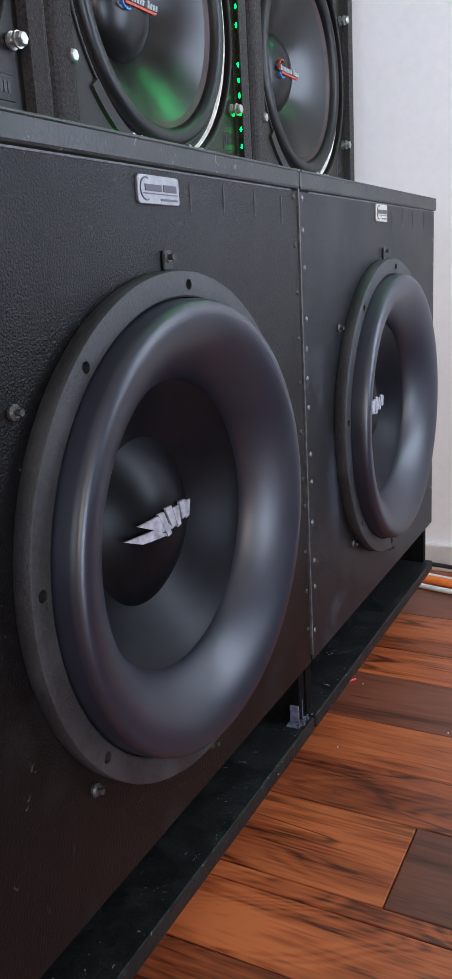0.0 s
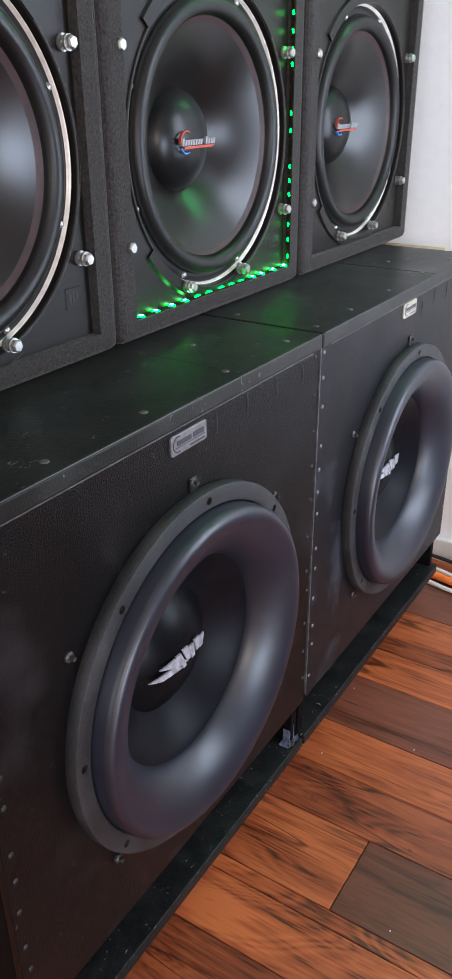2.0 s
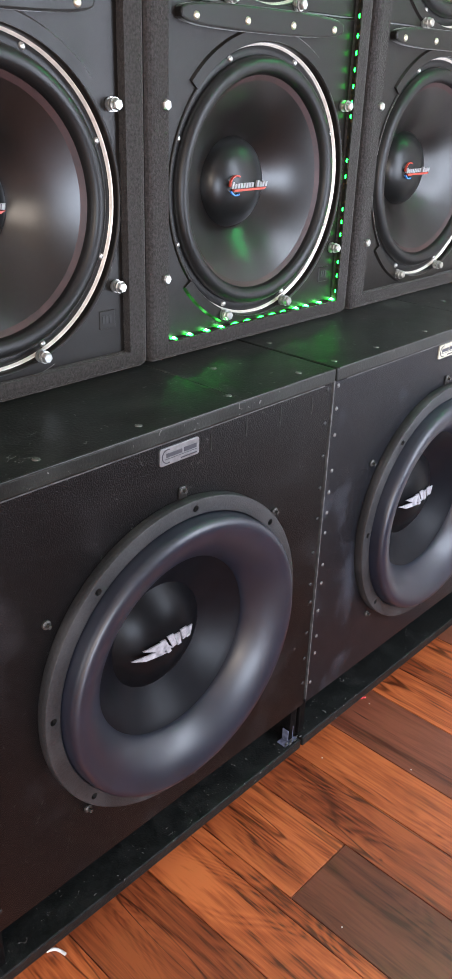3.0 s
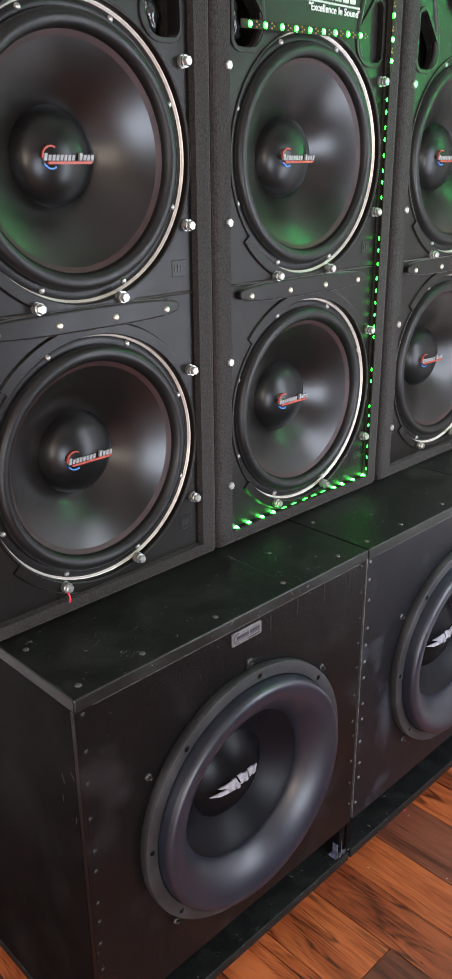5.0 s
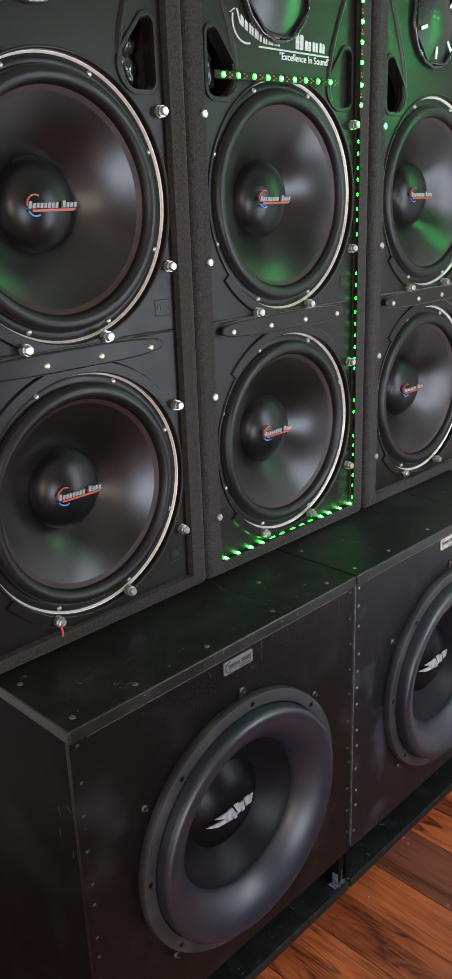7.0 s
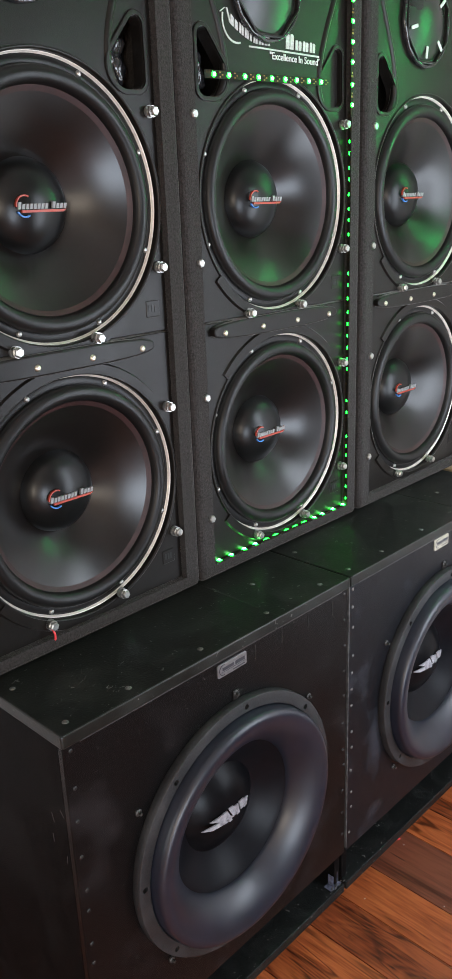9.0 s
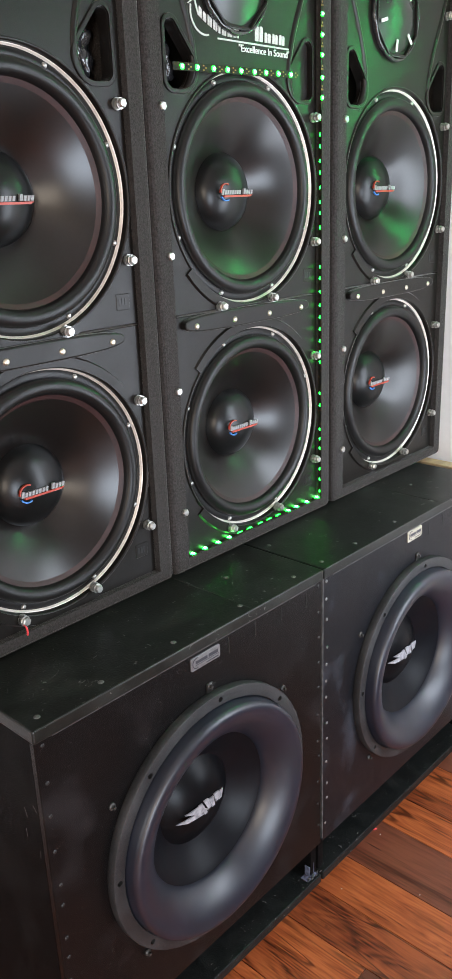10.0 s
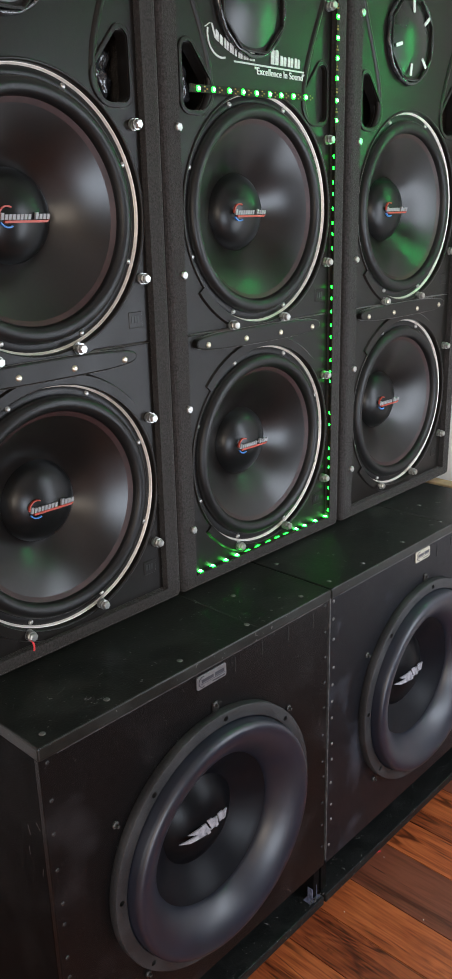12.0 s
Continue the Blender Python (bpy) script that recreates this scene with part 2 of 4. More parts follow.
CONE = material("black_paper_cone", (0.0075, 0.006, 0.0055), 0.29, grain=0.2, grain_scale=160, wear=0.12, tint=(0.013, 0.0105, 0.0095), wear_scale=10, rough_var=0.012, spec=0.48)
GLOSS = material("glossy_black_dome", (0.006, 0.006, 0.006), 0.3, grain=0.1, spec=0.6)
DOME = material("black_dust_cap", (0.006, 0.006, 0.006), 0.34, grain=0.2, grain_scale=100, spec=0.32)
REDEDGE = material("dull_red_cone_edge", (0.028, 0.0095, 0.009), 0.55, grain=0.4, grain_scale=60)
SILVER = material("brushed_aluminium", (0.72, 0.67, 0.61), 0.40, metal=0.25, grain=0.15, grain_scale=80, wear=0.3, tint=(0.55, 0.51, 0.46), wear_scale=16)
STEEL = material("zinc_plated_steel", (0.50, 0.50, 0.48), 0.34, metal=0.9, grain=0.25, grain_scale=200, wear=0.4, tint=(0.28, 0.27, 0.25), wear_scale=90)
BRASS = material("brassy_screw", (0.62, 0.57, 0.46), 0.35, metal=0.9, grain=0.2, grain_scale=200)
PAINTED = material("painted_over_screw", (0.012, 0.012, 0.012), 0.5, metal=0.0, grain=0.4, grain_scale=300)
GREYPRINT = material("grey_print", (0.26, 0.26, 0.27), 0.5, grain=0.1)
SCREW = material("paint_dulled_screw", (0.16, 0.16, 0.155), 0.45, metal=0.6, grain=0.4, grain_scale=300)
DULLBOLT = material("paint_spotted_bolt", (0.055, 0.053, 0.050), 0.5, metal=0.4, grain=0.5, grain_scale=300)
BLACKBOLT = material("blackened_bolt", (0.03, 0.03, 0.03), 0.4, metal=0.5, grain=0.3, grain_scale=300)
PLATE = material("satin_nameplate", (0.25, 0.25, 0.26), 0.42, metal=0.7, grain=0.15, grain_scale=200, wear=0.5, tint=(0.32, 0.32, 0.33), wear_scale=60)
CREAMPLATE = material("cream_nameplate", (0.46, 0.43, 0.35), 0.45, metal=0.3, grain=0.15, grain_scale=200, wear=0.4, tint=(0.30, 0.28, 0.22), wear_scale=60)
INK = material("dark_print", (0.04, 0.04, 0.05), 0.5)
SOFTWHITE = material("smudged_white_print", (0.3, 0.3, 0.33), 0.5, grain=0.4, grain_scale=140, wear=0.7, tint=(0.13, 0.13, 0.15), wear_scale=60)
LETTER = material("worn_white_lettering", (0.50, 0.50, 0.49), 0.5, grain=0.2, grain_scale=300)
WHITE = material("white_print", (0.75, 0.75, 0.76), 0.5, grain=0.05)
RED = material("red_print", (0.40, 0.05, 0.03), 0.45, grain=0.1)
BLUE = material("blue_print", (0.05, 0.20, 0.55), 0.45, grain=0.1)
TAPE = material("led_tape", (0.008, 0.0075, 0.006), 0.55, grain=0.3, grain_scale=400, wear=0.6, tint=(0.13, 0.07, 0.02), wear_scale=160, wear_from=0.52, spec=0.15)
PALE = material("pale_plastic_fin", (0.6, 0.62, 0.6), 0.4, grain=0.1)
WADDING = material("crumpled_black_film", (0.02, 0.02, 0.022), 0.12, grain=0.4, grain_scale=60, bump=1.0, bump_scale=70, spec=0.8)
CLEAR = material("cloudy_clear_film", (0.10, 0.11, 0.16), 0.25, grain=0.4, grain_scale=120, spec=0.7)
ORANGE = material("orange_cable", (0.80, 0.20, 0.04), 0.45, grain=0.1)
WHITECABLE = material("white_cable", (0.75, 0.75, 0.72), 0.45, grain=0.1)
BLACKCABLE = material("black_cable", (0.02, 0.02, 0.02), 0.45, grain=0.1)
REDWIRE = material("red_wire_jacket", (0.75, 0.05, 0.06), 0.4, grain=0.1)
LED = glowing("green_led", (0.008, 1.0, 0.030), 62)
LEDFRONT = glowing("green_led_facing", (0.010, 1.0, 0.025), 30)
LEDDIM = glowing("green_led_dim", (0.008, 1.0, 0.03), 32)
# these two light the unseen strips added for green wash and reflections
LEDSTRONG = glowing("added_green_wash_led", (0.02, 1.0, 0.20), 500)
LEDFAR = glowing("added_green_glint_led", (0.02, 1.0, 0.15), 165)
COPPER = material("copper_pads", (0.36, 0.17, 0.05), 0.4, metal=0.5, grain=0.3, grain_scale=300)
LEDCORE = glowing("green_led_core", (0.40, 1.0, 0.50), 38)
OAK = wood("orange_laminate", (0.0675, 0.0159, 0.0055), (0.2880, 0.0665, 0.0190), (0.4900, 0.1330, 0.0400))
RUST = wood("red_brown_laminate", (0.0491, 0.0114, 0.0050), (0.2000, 0.0450, 0.0147), (0.3800, 0.0975, 0.0310))
UMBER = wood("dark_umber_laminate", (0.0617, 0.0187, 0.0098), (0.1191, 0.0356, 0.0189), (0.1764, 0.0569, 0.0302))


# ---- mesh helpers ----
def part(name, bm, mat, parent=None, label="", smooth=False):
    """Links a bmesh as one mesh object, under a thing or a part."""
    mesh = bpy.data.meshes.new(name)
    bm.to_mesh(mesh)
    bm.free()
    if smooth:
        mesh.shade_smooth()
    mesh.materials.append(mat)
    ob = new(name, mesh)
    ob.parent = parent
    if label:
        tagged(ob, label)
    return ob


def share(name, ob, m, parent):
    """Another object on the same mesh."""
    other = new(name, ob.data)
    other.parent = parent
    other.matrix_basis = m
    return other


def thing(name, m, label, category, group="", kind=""):
    ob = new(name)
    ob.empty_display_size = 0.1
    ob.matrix_world = m
    return tagged(ob, label, category, group, kind)


def box(bm, x0, x1, y0, y1, z0, z1, bevel=0.0, segments=2):
    made = bmesh.ops.create_cube(bm, size=1.0)["verts"]
    for v in made:
        v.co = Vector((x0 + (v.co.x + 0.5) * (x1 - x0), y0 + (v.co.y + 0.5) * (y1 - y0), z0 + (v.co.z + 0.5) * (z1 - z0)))
    if bevel:
        edges = list({e for v in made for e in v.link_edges})
        bmesh.ops.bevel(bm, geom=edges, offset=bevel, segments=segments, affect="EDGES", profile=0.5)
    return bm


def slab(x0, x1, y0, y1, z0, z1, bevel=0.0, segments=2):
    return box(bmesh.new(), x0, x1, y0, y1, z0, z1, bevel, segments)


def lathe(bm, profile, segs=96, cx=0.0, cz=0.0, start=0.0, end=360.0, closed=False):
    """Turns (radius, y) pairs round the y axis through (cx, cz)."""
    full = abs(end - start) >= 360
    count = segs if full else segs + 1
    rings = []
    for r, y in profile:
        if r < 1e-5:
            rings.append([bm.verts.new((cx, y, cz))])
            continue
        ring = []
        for i in range(count):
            a = radians(start + (end - start) * i / segs)
            ring.append(bm.verts.new((cx + r * math.cos(a), y, cz + r * math.sin(a))))
        rings.append(ring)
    pairs = list(zip(rings, rings[1:])) + ([(rings[-1], rings[0])] if closed else [])
    for a, b in pairs:
        for i in range(segs):
            j = (i + 1) % count
            if len(a) == 1:
                bm.faces.new((a[0], b[i], b[j]))
            elif len(b) == 1:
                bm.faces.new((a[i], b[0], a[j]))
            else:
                bm.faces.new((a[i], b[i], b[j], a[j]))
    if closed and not full:
        bm.faces.new([r[0] for r in rings])
        bm.faces.new([r[-1] for r in reversed(rings)])
    bmesh.ops.recalc_face_normals(bm, faces=bm.faces)
    return bm


def turned(profile, **more):
    return lathe(bmesh.new(), profile, **more)


def prism(bm, outline, y0, y1, bevel=0.0):
    """Extrudes a closed outline of (x, z) points from y0 (front) to y1 (back)."""
    front = [bm.verts.new((x, y0, z)) for x, z in outline]
    back = [bm.verts.new((x, y1, z)) for x, z in outline]
    n = len(outline)
    face = bm.faces.new(front)
    bm.faces.new(back[::-1])
    for i in range(n):
        bm.faces.new((front[i], back[i], back[(i + 1) % n], front[(i + 1) % n]))
    bmesh.ops.recalc_face_normals(bm, faces=bm.faces)
    if bevel:
        bmesh.ops.bevel(bm, geom=list(face.edges), offset=bevel, segments=2, affect="EDGES", profile=0.5)
    return bm


def carve(bm, cutters):
    """The slab bm with the closed cutters taken out of it, as a bmesh."""
    a = new("carved", bpy.data.meshes.new("carved"))
    bm.to_mesh(a.data)
    bm.free()
    made = [a]
    for cut in cutters:
        c = new("cutter", bpy.data.meshes.new("cutter"))
        cut.to_mesh(c.data)
        cut.free()
        made.append(c)
        mod = a.modifiers.new("cut", "BOOLEAN")
        mod.operation, mod.solver, mod.object = "DIFFERENCE", "EXACT", c
    bpy.context.view_layer.update()
    graph = bpy.context.evaluated_depsgraph_get()
    mesh = bpy.data.meshes.new_from_object(a.evaluated_get(graph))
    out = bmesh.new()
    out.from_mesh(mesh)
    bpy.data.meshes.remove(mesh)
    for o in made:
        data = o.data
        bpy.data.objects.remove(o)
        bpy.data.meshes.remove(data)
    return out


def tube(name, points, radius, mat, parent=None, label=""):
    """A round cable along points."""
    curve = bpy.data.curves.new(name, "CURVE")
    curve.dimensions, curve.bevel_depth, curve.bevel_resolution = "3D", radius, 3
    spline = curve.splines.new("NURBS")
    spline.points.add(len(points) - 1)
    for p, co in zip(spline.points, points):
        p.co = (*co, 1)
    spline.use_endpoint_u, spline.order_u = True, 3
    curve.materials.append(mat)
    ob = new(name, curve)
    ob.parent = parent
    return ob


def hex_bolt(bm, r=0.0085, length=0.026, washer=0.011):
    """A hexagon bolt that stands out along -y from y = 0, on a washer."""
    lathe(bm, [(0, -0.003), (washer, -0.003), (washer, 0.0), (0, 0.0)], segs=20)
    lathe(bm, [(0, -length), (r * 0.55, -length), (r * 0.55, 0.0)], segs=14)
    lathe(bm, [(0, -length - 0.002), (r * 0.8, -length - 0.002), (r, -length), (r, -length + 0.006), (0, -length + 0.006)], segs=6)
    lathe(bm, [(0, -length + 0.005), (washer * 0.95, -length + 0.005), (washer * 0.95, -length + 0.0075), (0, -length + 0.0075)], segs=18)
    return bm


def pan_screw(bm, r=0.005, h=0.0025):
    """A low round screw head with a cross slot, out along -y."""
    lathe(bm, [(0, -h), (r * 0.25, -h), (r * 0.6, -h * 0.95), (r * 0.9, -h * 0.5), (r, 0)], segs=16)
    return bm


# ---- room ----
def wall_with_openings(name, along, fixed0, fixed1, a0, a1, holes, z0, z1, mat, label):
    """A wall from a0 to a1 with window openings (start, end), all from z0 to z1."""
    bm = bmesh.new()
    pieces, at = [], a0
    for h0, h1 in holes:
        pieces += [(at, h0, 0, ROOM_H), (h0, h1, 0, z0), (h0, h1, z1, ROOM_H)]
        at = h1
    for p0, p1, q0, q1 in pieces + [(at, a1, 0, ROOM_H)]:
        if along == "x":
            box(bm, p0, p1, fixed0, fixed1, q0, q1)
        else:
            box(bm, fixed0, fixed1, p0, p1, q0, q1)
    return tagged(part(name, bm, mat), label, "wall", kind="structure")


tagged(part("wall_north", slab(ROOM_W, ROOM_E, ROOM_N, ROOM_N + 0.12, 0, ROOM_H), WALL), "plain white painted wall behind the speaker stack", "wall", kind="structure")
wall_with_openings("wall_east", "y", ROOM_E, ROOM_E + 0.12, -0.75, ROOM_N + 0.12, [], 0.5, 2.0, WALL, "white painted wall with faint scuffs beside the stack")
# unseen part, given a darker colour to dim reflections in the left cabinet
wall_with_openings("wall_east_unseen", "y", ROOM_E, ROOM_E + 0.12, ROOM_S, -0.75, [], 0.5, 2.0, BEIGE, "unseen wall part beyond the white one, made beige to darken reflections")
wall_with_openings("wall_west", "y", ROOM_W - 0.12, ROOM_W, ROOM_S, ROOM_N + 0.12, [(-3.05, -2.15), (-0.6, 0.3)], 0.55, 2.05, BEIGE, "beige painted room wall with two window openings")
wall_with_openings("wall_south", "x", ROOM_S - 0.12, ROOM_S, ROOM_W - 0.12, ROOM_E + 0.12, [(-1.82, -1.02)], 0.05, 1.15, BEIGE, "beige painted room wall with a low window opening")
# unseen partition, added only to carry the fill light near the stack
wall_with_openings("added_partition", "x", PART_Y - 0.12, PART_Y, 0.0, ROOM_E, [(0.25, 0.75)], 0.6, 1.9, BEIGE, "unseen beige partition wall with an opening, added to hold a fill light")
tagged(part("ceiling", slab(ROOM_W - 0.12, ROOM_E + 0.12, ROOM_S - 0.12, ROOM_N + 0.12, ROOM_H, ROOM_H + 0.1), CEIL), "plain white painted ceiling", "ceiling", kind="structure")
tagged(part("baseboard", slab(ROOM_E - 0.016, ROOM_E, ROOM_S, ROOM_N, 0.0, 0.065, 0.004), SKIRT), "scuffed white skirting board along the wall", "baseboard", kind="structure")
floor = tagged(part("floor", slab(ROOM_W - 0.12, ROOM_E + 0.12, ROOM_S - 0.12, ROOM_N + 0.12, -0.08, -0.006), DARK), "orange-brown and dark umber wood laminate floor", "floor", kind="structure")


# ---- subwoofer boxes ----
SUB_TOP, LID, BAFFLE_LOW, BOARD_TOP, BOARD_LOW, SUB_DEPTH = 0.816, 0.022, 0.168, 0.083, 0.062, 0.72
RING_R = 0.240      # outer radius of the driver's gasket ring


def cap_depth(radius):
    """How deep the dust cap lies at a radius."""
    return 0.0130 + 0.0330 * (radius / 0.086) ** 2.2


def sub_driver(box_ob, cx, cz):
    """An 18 inch driver: gasket ring with eight holes, tall rubber roll, cone, cap and emblem."""
    ring = [(RING_R - 0.001, 0.0), (RING_R, -0.002), (RING_R, -0.0158), (RING_R - 0.0008, -0.0170), (RING_R - 0.0022, -0.0175), (0.2180, -0.0172), (0.2164, -0.0160), (0.2160, 0.0)]
    holes = []
    for i in range(8):
        a = radians(86 + 45 * i)
        c = lathe(bmesh.new(), [(0, -0.03), (0.0050, -0.03), (0.0050, -0.004), (0, -0.004)], segs=14, cx=0.2275 * math.cos(a), cz=0.2275 * math.sin(a))
        holes.append(c)
    gasket = carve(lathe(bmesh.new(), ring, segs=120, closed=True), holes)
    driver = part("driver", gasket, FOAM, box_ob, "dusty black ring with bolt holes")
    driver.location = (cx, 0, cz)
    shade_by_angle(driver)
    sunk = None
    for i in range(8):
        a = radians(86 + 45 * i)
        m = pose(0.2275 * math.cos(a), -0.0045, 0.2275 * math.sin(a), 0, 30 * i, 0)
        if sunk is None:
            sunk = part("screw", pan_screw(bmesh.new(), 0.0040, 0.0030), SCREW, driver, "dull screw head in its hole", smooth=True)
            sunk.matrix_basis = m
        else:
            share("screw", sunk, m, driver)
    roll = [(0.2162, -0.004), (0.2158, -0.010), (0.2152, -0.0175)]
    for i in range(1, 21):
        k = i / 20
        roll.append((0.1780 + 0.0372 * math.cos(math.pi * k), -0.0175 + 0.0245 * k - 0.032 * max(0.0, math.sin(math.pi * k ** 0.65)) ** (0.9 + 0.6 * k)))
    roll += [(0.1400, 0.010)]
    part("surround", turned(roll, segs=120), RUBBER, driver, smooth=True)
    part("cone", turned([(0.1425, 0.0066), (0.1395, 0.0080), (0.130, 0.0142), (0.115, 0.025), (0.100, 0.035), (0.084, 0.045), (0.06, 0.055)], segs=96), SUBCONE, driver, smooth=True)
    part("dust_cap", turned([(i * 0.0086, cap_depth(i * 0.0086)) for i in range(11)], segs=72), CAP, driver, smooth=True)
    # slanted white strokes in place of the maker's mark
    strokes = [((-0.064, -0.004), (-0.042, -0.0135), (0.000, -0.0165), (-0.024, -0.004)), ((-0.046, 0.0065), (-0.012, -0.010), (0.008, -0.012), (-0.0165, 0.0085))]
    for i in range(5):
        u, v = i / 5 + 0.02, (i + 1) / 5 - 0.04 + 0.02 * (i % 2)
        top, low = 0.0105 + 0.003 * (i % 2), -0.018 + 0.004 * (i % 2)
        strokes.append(((-0.018 + 0.064 * u, top - 0.002 * u), (-0.004 + 0.048 * u, low + 0.010 * u), (-0.004 + 0.048 * v, low + 0.010 * v), (-0.018 + 0.068 * v, top - 0.002 * v)))
    for k, outline in enumerate(strokes):
        bm = prism(bmesh.new(), outline, -0.0012 - 0.0003 * (k % 3), 0.001)
        bmesh.ops.subdivide_edges(bm, edges=bm.edges, cuts=4, use_grid_fill=True)
        bmesh.ops.scale(bm, verts=bm.verts, vec=(1.02, 1, 0.92))
        bmesh.ops.translate(bm, verts=bm.verts, vec=(-0.006, 0, 0.007))
        for v in bm.verts:
            v.co.y += 0.011 + 0.35 * (cap_depth(math.hypot(v.co.x, v.co.z)) - 0.013)
        part("emblem_stroke", bm, SOFTWHITE, driver, "slanted whitish stroke")
    bm = bmesh.new()
    for i in range(5):
        box(bm, -0.006 + i * 0.009, -0.001 + i * 0.009, 0.0145 + i * 0.0018, 0.021 + i * 0.003, -0.018 + i * 0.001, -0.013 + i * 0.001)
    part("emblem_caption", bm, SCREW, driver, "small grey marks")
    return driver


def shade_by_angle(ob, degrees=35):
    ob.data.shade_smooth()
    ob.data.set_sharp_from_angle(angle=radians(degrees))


def nameplate(parent, x0, x1, z0, z1, mat, label):
    n = 6
    r = 0.0035
    outline = []
    for cx, cz, a0 in ((x1 - r, z1 - r, 0), (x0 + r, z1 - r, 90), (x0 + r, z0 + r, 180), (x1 - r, z0 + r, 270)):
        for i in range(n + 1):
            a = radians(a0 + 90 * i / n)
            outline.append((cx + r * math.cos(a), cz + r * math.sin(a)))
    plate = part("nameplate", prism(bmesh.new(), outline, -0.0025, 0.0, 0.0006), mat, parent, label)
    w, h = x1 - x0, z1 - z0
    bm = bmesh.new()
    # a C-shaped sweep and plain bars for the maker's lettering
    lathe(bm, [(h * 0.36, -0.0031), (h * 0.41, -0.0031), (h * 0.41, -0.0024), (h * 0.36, -0.0024)], segs=20, cx=x0 + h * 0.55, cz=z0 + h * 0.52, start=70, end=290, closed=True)
    box(bm, x0 + w * 0.16, x0 + w * 0.55, -0.0031, -0.0024, z0 + h * 0.45, z0 + h * 0.68)
    box(bm, x0 + w * 0.60, x0 + w * 0.92, -0.0031, -0.0024, z0 + h * 0.45, z0 + h * 0.70)
    box(bm, x0 + w * 0.12, x0 + w * 0.94, -0.0031, -0.0024, z0 + h * 0.35, z0 + h * 0.38)
    box(bm, x0 + w * 0.52, x0 + w * 0.93, -0.0031, -0.0024, z0 + h * 0.14, z0 + h * 0.21)
    part("plate_print", bm, INK, plate, "dark printed bars")


def sub_box(x0, x1, cx, cz, plate, plate_mat, plate_label, label, paint):
    b = thing("subwoofer_box", pose(0, 0, 0), label, "subwoofer", "subwoofer boxes under the stack")
    # carcass: sides, back, shelf of the slot port and the bottom board
    bm = bmesh.new()
    t, front = 0.019, 0.012
    box(bm, x0 + 0.001, x0 + t, front + 0.0005, SUB_DEPTH, BOARD_TOP, SUB_TOP - LID, 0.001, 1)
    box(bm, x1 - t, x1 - 0.001, front + 0.0005, SUB_DEPTH, BOARD_TOP, SUB_TOP - LID, 0.001, 1)
    box(bm, x0 + t, x1 - t, SUB_DEPTH - t, SUB_DEPTH - 0.001, BOARD_TOP, SUB_TOP - LID)
    box(bm, x0 + t, x1 - t, front + 0.0005, SUB_DEPTH - 0.15, BAFFLE_LOW, BAFFLE_LOW + t)
    part("carcass", bm, MATTE, b)
    part("bottom_board", slab(x0, x1, -0.002, SUB_DEPTH, BOARD_LOW, BOARD_TOP, 0.0025), BOARDPAINT, b, "scratched black board with a worn edge")
    part("lid", slab(x0 - 0.002, x1 + 0.002, -0.004, SUB_DEPTH, SUB_TOP - LID, SUB_TOP, 0.003), TOPPAINT, b, "scratched greenish black lid")
    # highlight along the front edge, laid on as a lighter strip
    part("edge_highlight", slab(x0 + 0.002, x1 - 0.002, -0.0046, -0.0012, SUB_TOP - 0.0026, SUB_TOP + 0.0005, 0.0012), LIDEDGE, b, "greyish strip standing for the highlight on the lid's edge")
    hole = lathe(bmesh.new(), [(0, -0.1), (0.212, -0.1), (0.212, 0.1), (0, 0.1)], segs=64, cx=cx, cz=cz)
    baffle = carve(slab(x0, x1, 0, front, BAFFLE_LOW, SUB_TOP - LID - 0.0006, 0.0015, 1), [hole])
    part("baffle", baffle, paint, b, "leathery black painted front")
    part("scuffed_joint", slab(x0 + 0.03, x1 - 0.02, -0.0008, 0.001, SUB_TOP - LID - 0.0025, SUB_TOP - LID - 0.0008), EDGE, b, "pale scuffed joint line")
    for fx, fy in ((x0 + 0.09, 0.12), (x1 - 0.09, 0.12), (x0 + 0.09, SUB_DEPTH - 0.1), (x1 - 0.09, SUB_DEPTH - 0.1)):
        f = bmesh.new()
        bmesh.ops.create_cone(f, cap_ends=True, segments=24, radius1=0.026, radius2=0.030, depth=BOARD_LOW, matrix=Matrix.Translation((fx, fy, BOARD_LOW / 2)))
        part("foot", f, BLACKBOLT, b)
    sub_driver(b, cx, cz)
    nameplate(b, plate[0], plate[0] + plate[2], plate[1], plate[1] + plate[3], plate_mat, plate_label)
    # clamp bolts left round the driver
    first = None
    for a, reach in ((88.5, 0.252), (145.5, 0.262), (227, 0.252), (277, 0.258), (37, 0.251)):
        m = pose(cx + reach * math.cos(radians(a)), 0, cz + reach * math.sin(radians(a)), 0, a, 0)
        if first is None:
            bm = bmesh.new()
            lathe(bm, [(0, -0.004), (0.004, -0.004), (0.0062, -0.0025), (0.0062, 0.0)], segs=14)
            lathe(bm, [(0, -0.009), (0.0026, -0.009), (0.0026, -0.003)], segs=10)
            first = part("clamp_bolt", bm, DULLBOLT, b, "paint-spotted bolt")
            first.matrix_basis = m
        else:
            share("clamp_bolt", first, m, b)
    tab = part("clamp_tab", slab(-0.0075, 0.0075, -0.003, 0.0, RING_R, RING_R + 0.018, 0.0015), PLASTIC, b, "small black clamp tab")
